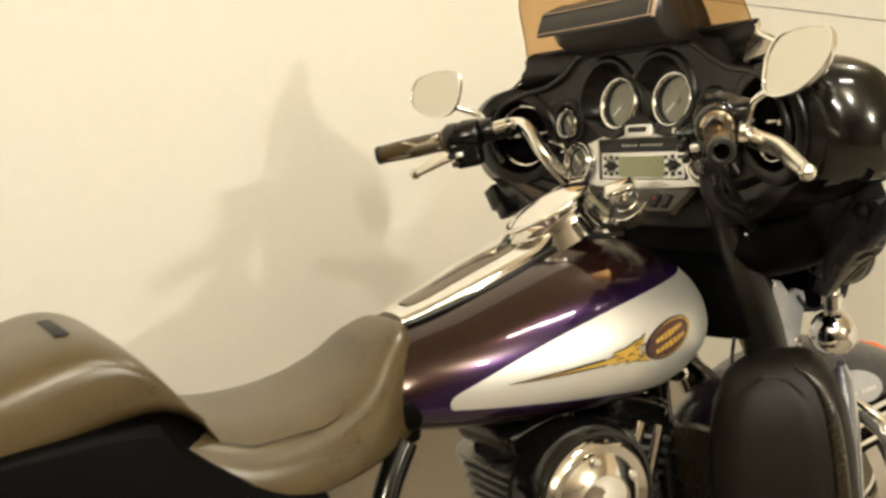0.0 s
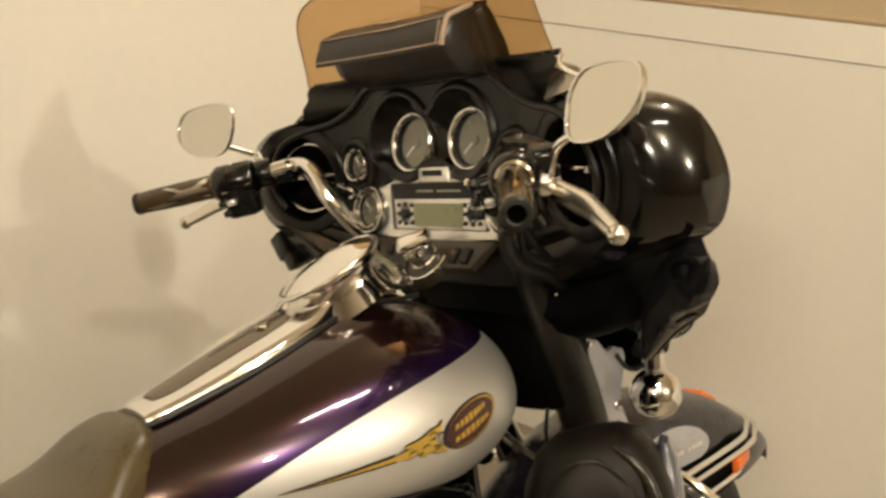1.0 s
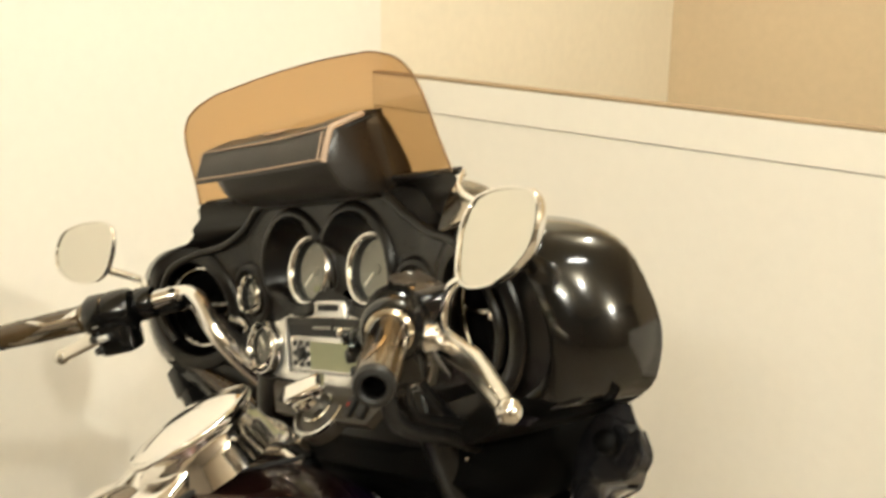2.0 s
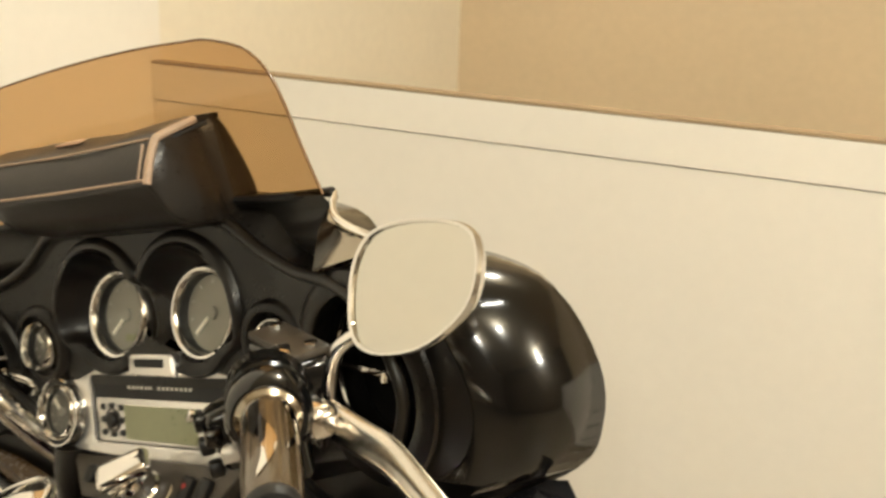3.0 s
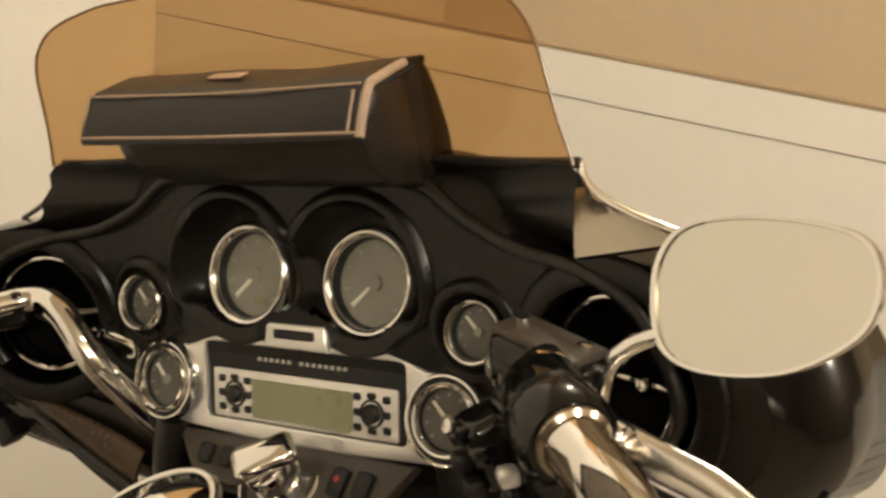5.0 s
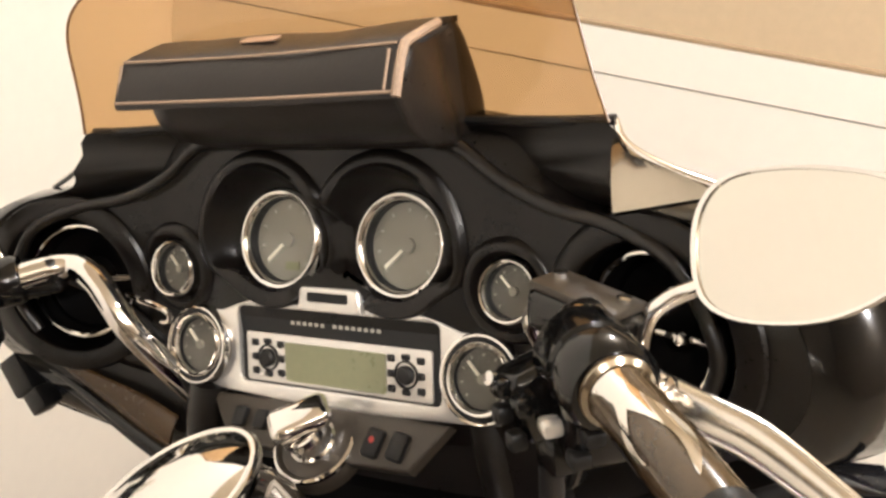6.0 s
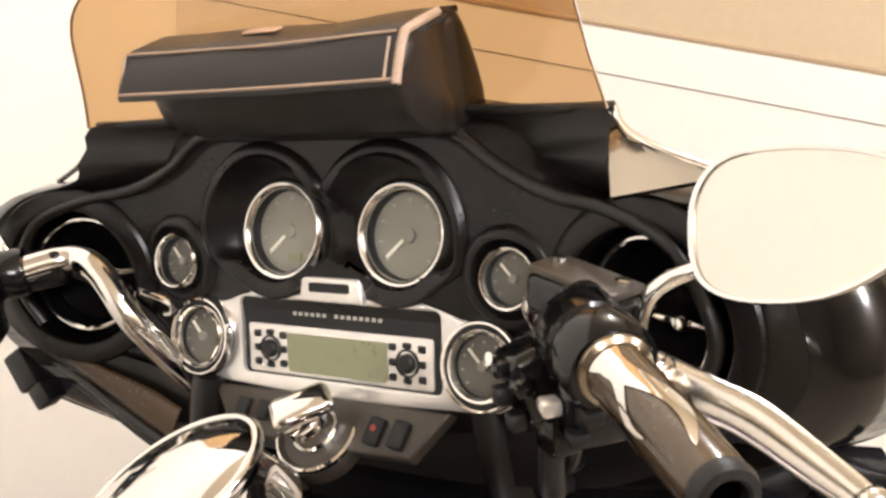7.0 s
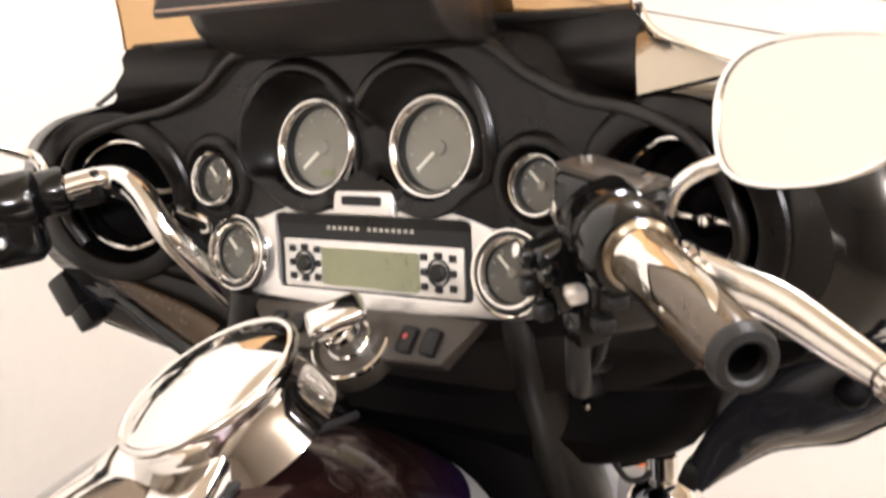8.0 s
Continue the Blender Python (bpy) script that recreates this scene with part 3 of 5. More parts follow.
# speakers, set back in round openings of the fairing's wings
for s in (-1, 1):
    sm = facing((s * 0.288, -0.025, -0.139), (-s * 0.372, -1, 0.12))
    sp = part("speaker", lathe([(0.0645, 0.010), (0.0645, 0.004), (0.0620, -0.006), (0.058, -0.016), (0.03, -0.034), (0, -0.036)], sm, 56), DEEP, bike, "round black fairing speaker set back in its opening")
    rings = []
    for rr, out in ((0.086, -0.0020), (0.084, 0.0012), (0.078, 0.0022), (0.070, 0.0026), (0.066, 0.0010), (0.0645, -0.004), (0.0635, -0.022)):
        rings.append([(s * (0.2905 + rr * math.cos(q)), dash_y(-0.1395 + rr * math.sin(q), 0.2905 + rr * math.cos(q)) - out, -0.1395 + rr * math.sin(q)) for q in (2 * math.pi * k / 56 for k in range(56))])
    part("speaker_collar", loft(rings, True, False), DASH, sp)
    part("speaker_cone", lathe([(0.050, -0.018), (0.046, -0.016), (0.042, -0.018), (0.020, -0.028), (0.016, -0.024), (0.0, -0.021)], sm), DEEP, sp)
    part("chrome_ring", tube([sm @ Vector((0.0533 * math.cos(a), 0.0533 * math.sin(a), 0)) for a in (2 * math.pi * q / 28 for q in range(28))], 0.0024, 8, 2, closed=True), CHROME, sp, "thin chrome trim ring")
    part("chrome_bar", box((0.104, 0.0050, 0.0034), sm @ Matrix.Translation((0, 0.001, 0.0)), 0.0012), CHROME, sp)
    part("knob", lathe([(0.0042, -0.004), (0.0056, -0.002), (0.0056, 0.004), (0.0036, 0.0065), (0, 0.007)], sm @ Matrix.Translation((s * 0.030, 0.001, 0.0015)), 16), CHROME, sp)

# switches under the radio
SW = facing((0, -0.032, -0.260), (0, -0.76, 0.65))
pan = part("switch_panel", plate([(-0.14, 0.026), (0.116, 0.026), (0.090, -0.016), (0.02, -0.018), (-0.10, -0.016)], SW, 0.012, 0.003), BROWN, bike, "dark brown switch panel")
for x in (0.052, 0.076):
    part("rocker_switch", box((0.016, 0.024, 0.008), SW @ Matrix.Translation((x, 0.002, 0.014)) @ Matrix.Rotation(radians(-8), 4, "Z"), 0.003), RUBBER, pan)
    part("rocker_switch", box((0.014, 0.018, 0.008), SW @ Matrix.Translation((x - 0.145, 0.006, 0.014)), 0.003), RUBBER, pan)
# Red dot coloured in for a small glint on the rocker.
part("switch_glint", lathe([(0.0028, 0.0185), (0, 0.0187)], SW @ Matrix.Translation((0.052, 0.004, 0)), 12), RED, pan)

# ------------------------------------------------------------------ handlebars and controls
for s in (-1, 1):
    foot = [(-0.160, 0.01, -0.285), (-0.172, -0.010, -0.250), (-0.180, -0.040, -0.205), (-0.195, -0.060, -0.163)] if s < 0 else [(0.185, 0.03, -0.26), (0.195, 0.015, -0.23), (0.21, -0.02, -0.185), (0.225, -0.05, -0.145)]
    part("handlebar", tube(foot + [(s * 0.225, -0.061, -0.122), (s * 0.255, -0.068, -0.111), (s * 0.285, -0.115, -0.115), (s * 0.316, -0.160, -0.119), (s * 0.334, -0.178, -0.1215)], 0.0127, 14), CHROME, bike, "chrome handlebar")
    a, b = Vector((s * 0.325, -0.168, -0.120)), Vector((s * 0.418, -0.2605, -0.128 if s < 0 else -0.137))
    d = (b - a).normalized()
    gm = Matrix.Translation(a) @ d.to_track_quat("Z", "Y").to_matrix().to_4x4()
    L = (b - a).length
    grip = part("grip", lathe([(0.0, 0), (0.021, 0), (0.022, 0.004), (0.018, 0.008), (0.0175, 0.03), (0.0180, L * 0.6), (0.0168, L - 0.012), (0.0160, L - 0.006), (0.0090, L - 0.006), (0.0088, L - 0.020), (0.0, L - 0.020)], gm, 28), GRIP, bike, "black rubber grip with chrome flames")
    part("grip_end", lathe([(0.0150, L - 0.008), (0.0168, L - 0.007), (0.0172, L - 0.003), (0.0155, L + 0.0022), (0.0112, L + 0.0030), (0.0096, L + 0.0018), (0.0090, L - 0.004)], gm, 28), RUBBER, grip)
    part("grip_hole", lathe([(0.0092, L - 0.003), (0.0086, L - 0.006), (0.0082, L - 0.018), (0, L - 0.0185)], gm, 24), DEEP, grip)
    part("grip_collar", lathe([(0.019, -0.006), (0.0228, -0.005), (0.0228, -0.001), (0.0205, 0.0), (0.0205, 0.002), (0.0215, 0.003), (0.0215, 0.006), (0.0185, 0.008)], gm, 28), PLATE, grip)
    for k in range(3):
        for half_ in (0, 1):
            rings = []
            for u in np.linspace(0, 1, 24):
                mid_ = 2 * math.pi / 3 * k + (0.5 if half_ else -0.3) + 0.35 * math.sin(5.5 * u + 2.2 * half_ + k)
                wide = (0.42 - 0.18 * half_) * (1 - u) ** 0.55 + 0.02
                zz = 0.011 + u * (L - 0.03) * (1 - 0.3 * half_)
                rr = float(np.interp(zz, [0.008, 0.03, L * 0.6, L - 0.012], [0.018, 0.0175, 0.0180, 0.0168])) + 0.0008
                rings.append([gm @ Vector((rr * math.cos(mid_ + wide * q), rr * math.sin(mid_ + wide * q), zz)) for q in np.linspace(-1, 1, 7)])
            part("chrome_flame", loft(rings, False, False), CHROME, grip)
    hq = d.to_track_quat("Z", "Y").to_matrix().to_4x4()
    hx, hy = s * 0.306, -0.149
    hm = Matrix.Translation((hx, hy, -0.119)) @ hq
    hs = part("switch_housing", lathe([(0.015, -0.034), (0.026, -0.033), (0.029, -0.028), (0.029, -0.004), (0.027, -0.002), (0.027, 0.002), (0.029, 0.004), (0.029, 0.022), (0.025, 0.028), (0.018, 0.029)], hm, 28), BLACK, bike, "black switch housing")
    part("housing_block", box((0.046, 0.06, 0.05), Matrix.Translation((hx - 0.006 * s, hy + 0.005, -0.142)) @ hq, 0.009, 3), BLACK, hs)
    for i, (dx, dz) in enumerate(((0.0, -0.01), (0.012, -0.03), (-0.014, -0.028), (0.002, -0.045))):
        part("switch_button", box((0.013, 0.010, 0.014), Matrix.Translation((hx - 0.006 * s + dx * s, hy - 0.023, -0.118 + dz)) @ hq, 0.003, 2), RUBBER if i % 2 else SATIN, hs)
    part("clamp", lathe([(0.0135, -0.014), (0.021, -0.013), (0.0225, -0.009), (0.0225, 0.009), (0.021, 0.013), (0.0135, 0.014)], Matrix.Translation((s * 0.283, -0.108, -0.115)) @ hq, 24), CHROME if s > 0 else BLACK, hs)
    for dz in (-0.017, 0.017):
        part("screw", lathe([(0.0045, 0), (0.0045, 0.004), (0.003, 0.005), (0, 0.005)], facing((s * 0.283, -0.131, -0.115 + dz), (s * 0.3, -0.9, 0.3)), 10), CHROME, hs)
# stacked switch blocks beside the throttle
sb = part("switch_block", box((0.034, 0.036, 0.046), Matrix.Translation((0.262, -0.142, -0.142)) @ Matrix.Rotation(radians(-38), 4, "Z") @ Matrix.Rotation(radians(14), 4, "X"), 0.007, 3), BLACK, bike, "black stacked switch block")
for dx, dy, dz in ((-0.012, -0.020, 0.012), (-0.014, -0.018, -0.006), (0.004, -0.026, 0.004), (-0.004, -0.022, -0.020)):
    part("switch_button", box((0.013, 0.011, 0.012), Matrix.Translation((0.262 + dx, -0.142 + dy, -0.142 + dz)) @ Matrix.Rotation(radians(-38), 4, "Z"), 0.003, 2), RUBBER if dz < 0 else BLACK, sb)
part("block_foot", box((0.024, 0.026, 0.030), Matrix.Translation((0.273, -0.138, -0.176)) @ Matrix.Rotation(radians(-30), 4, "Z"), 0.006, 2), BLACK, sb)
part("block_screw", lathe([(0.0045, 0), (0.0045, 0.003), (0, 0.004)], facing((0.247, -0.166, -0.124), (-0.4, -0.8, 0.4)), 10), CHROME, sb)
part("wire_loom", tube([(0.268, -0.142, -0.185), (0.262, -0.135, -0.215), (0.246, -0.105, -0.238), (0.222, -0.05, -0.262), (0.19, 0.02, -0.30)], 0.0085, 10), RUBBER, bike, "black cable loom")
# brake master cylinder and clutch perch
mc_dir = Vector((0.074, -0.026, -0.012)).normalized()
mm = Matrix.Translation((0.272, -0.089, -0.111)) @ mc_dir.to_track_quat("X", "Z").to_matrix().to_4x4()
mc = part("brake_reservoir", box((0.078, 0.036, 0.03), mm, 0.008, 3), BLACK, bike, "black brake fluid reservoir")
part("reservoir_lid", box((0.073, 0.031, 0.006), mm @ Matrix.Translation((0, 0, 0.017)), 0.002, 2), BROWN, mc)
for dx in (-0.027, 0.027):
    part("screw", lathe([(0.005, 0.02), (0.005, 0.023), (0, 0.0235)], mm @ Matrix.Translation((dx, 0.004, 0)), 12), CHROME, mc)
part("perch", box((0.038, 0.024, 0.024), Matrix.Translation((0.326, -0.130, -0.134)) @ mc_dir.to_track_quat("X", "Z").to_matrix().to_4x4(), 0.008, 3), CHROME, mc)
part("clutch_perch", box((0.075, 0.032, 0.034), Matrix.Translation((-0.285, -0.09, -0.118)) @ Vector((-0.084, -0.069, -0.006)).normalized().to_track_quat("X", "Z").to_matrix().to_4x4(), 0.008, 3), BLACK, bike, "black clutch lever bracket")
part("clutch_cable", tube([(-0.262, -0.06, -0.125), (-0.235, -0.03, -0.155), (-0.20, -0.02, -0.19), (-0.18, 0.0, -0.24)], 0.0045, 8), RUBBER, bike)
part("throttle_cable", tube([(0.286, -0.13, -0.165), (0.27, -0.12, -0.205), (0.24, -0.08, -0.235), (0.22, 0.0, -0.265)], 0.0045, 8), RUBBER, bike)
part("brake_hose", tube([(0.255, -0.07, -0.11), (0.235, -0.08, -0.16), (0.225, -0.06, -0.215), (0.21, 0.0, -0.28)], 0.005, 8), RUBBER, bike)
part("switch_cable", tube([(0.272, -0.14, -0.16), (0.262, -0.135, -0.20), (0.245, -0.10, -0.225), (0.225, -0.03, -0.255)], 0.006, 8), RUBBER, bike)
part("clip_rod", tube([(-0.222, -0.030, -0.146), (-0.205, -0.032, -0.1495), (-0.180, -0.030, -0.1565), (-0.172, -0.029, -0.162), (-0.175, -0.028, -0.169), (-0.186, -0.026, -0.171)], 0.0030, 8), CHROME, bike)


# levers
def lever(s, tip):
    base = Vector((s * 0.320, -0.112, -0.141))
    tip = Vector(tip)
    mid = base.lerp(tip, 0.5) + Vector((s * 0.004, 0.004, 0.004))
    pts = curve([base, base.lerp(mid, 0.6), mid, mid.lerp(tip, 0.6), tip], 4)
    d = (tip - base).normalized()
    side = d.cross(Vector((0, 0.5, 1)).normalized()).normalized()
    up = side.cross(d)
    rings = []
    for i, p in enumerate(pts):
        u = i / (len(pts) - 1)
        w, h = 0.0125 - 0.0040 * u + 0.002 * math.sin(3.1 * u), 0.0080 - 0.002 * u
        rings.append([p + side * h * math.cos(t) + up * w * math.sin(t) for t in (2 * math.pi * k / 12 for k in range(12))])
    lv = part("lever", loft(rings), LEVER, bike, "satin aluminium hand lever")
    bm = bmesh.new()
    bmesh.ops.create_uvsphere(bm, u_segments=16, v_segments=10, radius=0.011, matrix=Matrix.Translation(tip))
    part("lever_ball", bm, LEVER, lv)


lever(1, (0.459, -0.168, -0.180))
lever(-1, (-0.459, -0.168, -0.180))


# mirrors
def mirror(s, centre, ux, uy):
    ux = Vector(ux).normalized()
    n = ux.cross(Vector(uy)).normalized()
    uy = n.cross(ux)
    m = Matrix.Translation(centre) @ Matrix((ux, uy, n)).transposed().to_4x4()
    shape = [(v.x, v.y) for v in curve([(s * x * 0.94, y * 0.94, 0) for x, y in ((-0.0715, 0.0), (-0.068, 0.026), (-0.050, 0.041), (-0.010, 0.0455), (0.035, 0.0415), (0.060, 0.031), (0.068, 0.006), (0.058, -0.019), (0.020, -0.041), (-0.030, -0.046), (-0.060, -0.034))], 5, True)]
    if s < 0:
        shape = shape[::-1]
    rings = [[m @ Vector((x * k, y * k, h)) for x, y in shape] for k, h in ((0.0, -0.02), (0.5, -0.018), (0.85, -0.011), (1.0, -0.003), (1.035, 0.002), (1.02, 0.005), (0.975, 0.0045), (0.965, 0.002))]
    mi = part("mirror", loft(rings, True, False), CHROME, bike, "chrome rear-view mirror")
    part("mirror_glass", plate([(x * 0.97, y * 0.97) for x, y in shape], m @ Matrix.Translation((0, 0, 0.001)), 0.0015), MIRROR, mi, smooth=False)
    st = [(s * 0.308, -0.095, -0.135), (s * 0.312, -0.09, -0.112), (s * 0.322, -0.086, -0.098), (s * 0.345, -0.08, -0.088), m @ Vector((-s * 0.045, -0.025, -0.012))]
    part("mirror_stem", tube(st, 0.006, 10), CHROME, mi)


mirror(1, (0.411, -0.103, -0.054), (0.97, -0.24, 0.06), (0.07, 0.42, 0.906))
mirror(-1, (-0.411, -0.124, -0.040), (0.975, 0.22, 0.0), (0.0, 0.36, 0.93))

# ------------------------------------------------------------------ tank, console and seat
PLACE = LOWER
TANK = [(-0.64, 0.050, -0.425, -0.47), (-0.60, 0.082, -0.405, -0.488), (-0.54, 0.120, -0.362, -0.503), (-0.45, 0.160, -0.338, -0.518), (-0.35, 0.19, -0.311, -0.530), (-0.26, 0.206, -0.291, -0.538), (-0.18, 0.208, -0.287, -0.540), (-0.11, 0.194, -0.301, -0.530), (-0.05, 0.165, -0.332, -0.510), (-0.005, 0.12, -0.372, -0.485), (0.015, 0.06, -0.41, -0.455)]


tpar = np.array([(v.x, v.y, v.z) for v in curve([(r[1], r[2], r[3]) for r in TANK], 12)])
yy = np.array([v.x for v in curve([(r[0], 0, 0) for r in TANK], 12)])


def tank_at(y):
    return [float(np.interp(y, yy, tpar[:, k])) for k in range(3)]


def tank_x(y, z, out=0.0):
    """The half width of the tank at a place on its flank."""
    w, top, bot = tank_at(y)
    mid = bot + 0.36 * (top - bot)
    if z > mid:
        sn, e = min((z - mid) / (top - mid), 1), 0.78
    else:
        sn, e = min((mid - z) / (mid - bot), 1) ** 1.25, 0.62
    return w * max(1 - sn * sn, 0.0) ** (e / 2) + out


def tank_ring(y, w, top, bot, n=96):
    mid = bot + 0.36 * (top - bot)
    out = []
    for k in range(n):
        a = 2 * math.pi * k / n
        c, sn = math.cos(a), math.sin(a)
        e = 0.78 if sn > 0 else 0.62
        out.append((w * math.copysign(abs(c) ** e, c), y, mid + (top - mid if sn > 0 else mid - bot) * math.copysign(abs(sn) ** (1.0 if sn > 0 else 0.8), sn)))
    return out


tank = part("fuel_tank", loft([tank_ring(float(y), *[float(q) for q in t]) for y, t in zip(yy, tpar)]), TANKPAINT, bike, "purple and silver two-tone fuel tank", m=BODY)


def on_flank(outline, out, side=1):
    """A thin shape laid on the tank's flank; the outline is (y, z) about a middle point."""
    bm = bmesh.new()
    n = len(outline)
    cy, cz = sum(p[0] for p in outline) / n, sum(p[1] for p in outline) / n
    rings = []
    for k in (1.0, 0.66, 0.33):
        rings.append([bm.verts.new((side * tank_x(cy + (y - cy) * k, cz + (z - cz) * k, out), cy + (y - cy) * k, cz + (z - cz) * k)) for y, z in outline])
    for a, b in zip(rings, rings[1:]):
        for i in range(n):
            bm.faces.new((a[i], a[(i + 1) % n], b[(i + 1) % n], b[i]))
    c = bm.verts.new((side * tank_x(cy, cz, out), cy, cz))
    for i in range(n):
        bm.faces.new((rings[-1][i], rings[-1][(i + 1) % n], c))
    return bm


def strip_on_flank(line, widths, out, side=1):
    bm = bmesh.new()
    pts = [(v.x, v.y) for v in curve([(y, z, 0) for y, z in line], 6)]
    ws = np.interp(np.linspace(0, 1, len(pts)), np.linspace(0, 1, len(widths)), widths)
    prev = None
    for (y, z), w in zip(pts, ws):
        now = [bm.verts.new((side * tank_x(y, z + q * w, out), y, z + q * w)) for q in (-1, 0, 1)]
        if prev:
            for i in range(2):
                bm.faces.new((prev[i], prev[i + 1], now[i + 1], now[i]))
        prev = now
    return bm


def ellipse(cy, cz, a, b, tilt=0.0, n=28):
    t = radians(tilt)
    return [(cy + a * math.cos(k) * math.cos(t) - b * math.sin(k) * math.sin(t), cz + a * math.cos(k) * math.sin(t) + b * math.sin(k) * math.cos(t)) for k in (2 * math.pi * i / n for i in range(n))]


for side in (1, -1):
    em = part("tank_badge", on_flank(ellipse(-0.161, -0.432, 0.054, 0.0258, 12), 0.0010, side), INK, bike, "oval maroon and gold tank badge", m=BODY)
    part("badge_rim", on_flank(ellipse(-0.159, -0.432, 0.0500, 0.0228, 12), 0.0018, side), GOLD, em, m=BODY)
    part("badge_field", on_flank(ellipse(-0.162, -0.432, 0.0480, 0.0214, 12), 0.0026, side), MAROON, em, m=BODY)
    for row_, (zz, yw) in enumerate(((-0.4245, 0.031), (-0.4395, 0.034))):
        for k in range(7):
            y0 = -0.162 - yw + 2 * yw * (k + 0.5) / 7
            tall = 0.0052 - 0.0006 * abs(k - 3)
            part("badge_bar", strip_on_flank([(y0 - yw / 7 * 0.74, zz + 0.19 * (y0 + 0.162) - 0.001), (y0 + yw / 7 * 0.74, zz + 0.19 * (y0 + 0.162) + 0.001)], [tall, tall * 0.8], 0.0034, side), GOLD, em, m=BODY)
    # the gold scroll behind the badge, edged dark, running out into a long point
    leaves = (
        (((-0.2085, -0.4155), (-0.2165, -0.424), (-0.219, -0.435), (-0.2165, -0.447), (-0.2085, -0.456)), (0.0006, 0.0042, 0.0048, 0.0040, 0.0006)),
        (((-0.214, -0.4225), (-0.229, -0.4265), (-0.244, -0.4305), (-0.262, -0.4318), (-0.270, -0.4300)), (0.0030, 0.0052, 0.0040, 0.0030, 0.0004)),
        (((-0.214, -0.4485), (-0.226, -0.4470), (-0.236, -0.4440), (-0.246, -0.4465), (-0.252, -0.4490)), (0.0034, 0.0044, 0.0036, 0.0028, 0.0004)),
        (((-0.224, -0.4365), (-0.240, -0.4380), (-0.256, -0.4392), (-0.270, -0.4400), (-0.292, -0.4395)), (0.0030, 0.0056, 0.0050, 0.0056, 0.0022)),
        (((-0.284, -0.4395), (-0.315, -0.4397), (-0.35, -0.4402), (-0.392, -0.4406), (-0.430, -0.441)), (0.0042, 0.0034, 0.0024, 0.0012, 0.0002)),
    )
    for q, (line, widths) in enumerate(leaves):
        part("scroll_edge", strip_on_flank(line, [w + 0.0013 for w in widths[:-1]] + [0.0004], 0.0012 + 0.0004 * q, side), INK, em, m=BODY)
        part("scroll", strip_on_flank(line, [max(w - (0.0004 if q < 4 else 0.0016), 0.0002) for w in widths], 0.0028 + 0.0004 * q, side), GOLD, em, m=BODY)
    for y0, z0 in ((-0.2165, -0.430), (-0.229, -0.4262), (-0.242, -0.4385), (-0.226, -0.447), (-0.262, -0.4400)):
        part("scroll_curl", strip_on_flank([(y0 + 0.008, z0 - 0.002), (y0 + 0.003, z0 + 0.0022), (y0 - 0.004, z0 + 0.001), (y0 - 0.007, z0 - 0.003)], [0.0003, 0.0010, 0.0010, 0.0003], 0.0052, side), INK, em, m=BODY)

# chrome console along the top of the tank
CON = [(-0.515, 0.038), (-0.50, 0.045), (-0.45, 0.054), (-0.38, 0.064), (-0.31, 0.066), (-0.26, 0.060), (-0.21, 0.046), (-0.17, 0.034)]


def console_ring(y, w, lift=0.013):
    rise = min(1.0, max(0.0, (y + 0.285) / 0.08))
    top = tank_at(y)[1] + lift + 0.030 * rise * rise * (3 - 2 * rise)
    return [(x, y, z) for x, z in ((-w, top - 0.045), (-w, top - 0.012), (-w * 0.94, top - 0.004), (-w * 0.8, top - 0.0005), (-w * 0.4, top + 0.0015), (0, top + 0.002), (w * 0.4, top + 0.0015), (w * 0.8, top - 0.0005), (w * 0.94, top - 0.004), (w, top - 0.012), (w, top - 0.045))]


cs = curve([(y, w, 0) for y, w in CON], 5)
con = part("tank_console", loft([console_ring(v.x, v.y) for v in cs]), CHROME, bike, "long chrome console on the tank", m=BODY, sharp=50)
for s_ in (-1, 1):
    part("console_edge", tube([(s_ * (v.x + 0.002), y, tank_at(y)[1] + 0.001 - 0.35 * max(0, v.x - 0.05)) for y, v in ((q.x, Vector((q.y, 0, 0))) for q in cs[::5])], 0.0042, 8, 3), RUBBER, con, m=BODY)
DOOR = [(-0.492, 0.022), (-0.475, 0.032), (-0.44, 0.036), (-0.38, 0.040), (-0.33, 0.042), (-0.303, 0.038), (-0.288, 0.028)]


def console_patch(rows2, lift, wide=1.0):
    out = []
    for v in curve([(y, w, 0) for y, w in rows2], 5):
        out.append([(v.y * wide * q, v.x, tank_at(v.x)[1] + 0.0145 + lift - 0.002 * q * q) for q in (-1, -0.85, -0.4, 0, 0.4, 0.85, 1)])
    return out


part("door_groove", loft(console_patch(DOOR, 0.0008, 0.80), False, False), MATT, con, m=BODY)
part("door_rim", loft(console_patch(DOOR, 0.0016, 0.76), False, False), CHROME, con, m=BODY)
door = console_patch(DOOR, 0.0026, 0.68)
part("console_door", loft(door, False, False), SMOKE, con, "dark smoky chrome console door", m=BODY)
part("door_lock", lathe([(0.010, -0.002), (0.010, 0.003), (0.0085, 0.005), (0.004, 0.0055), (0.0035, 0.003), (0, 0.003)], BODY @ facing((0.0, -0.322, tank_at(-0.322)[1] + 0.0165), (0, -0.25, 1)), 24), PLATE, con, "small smoky lock")

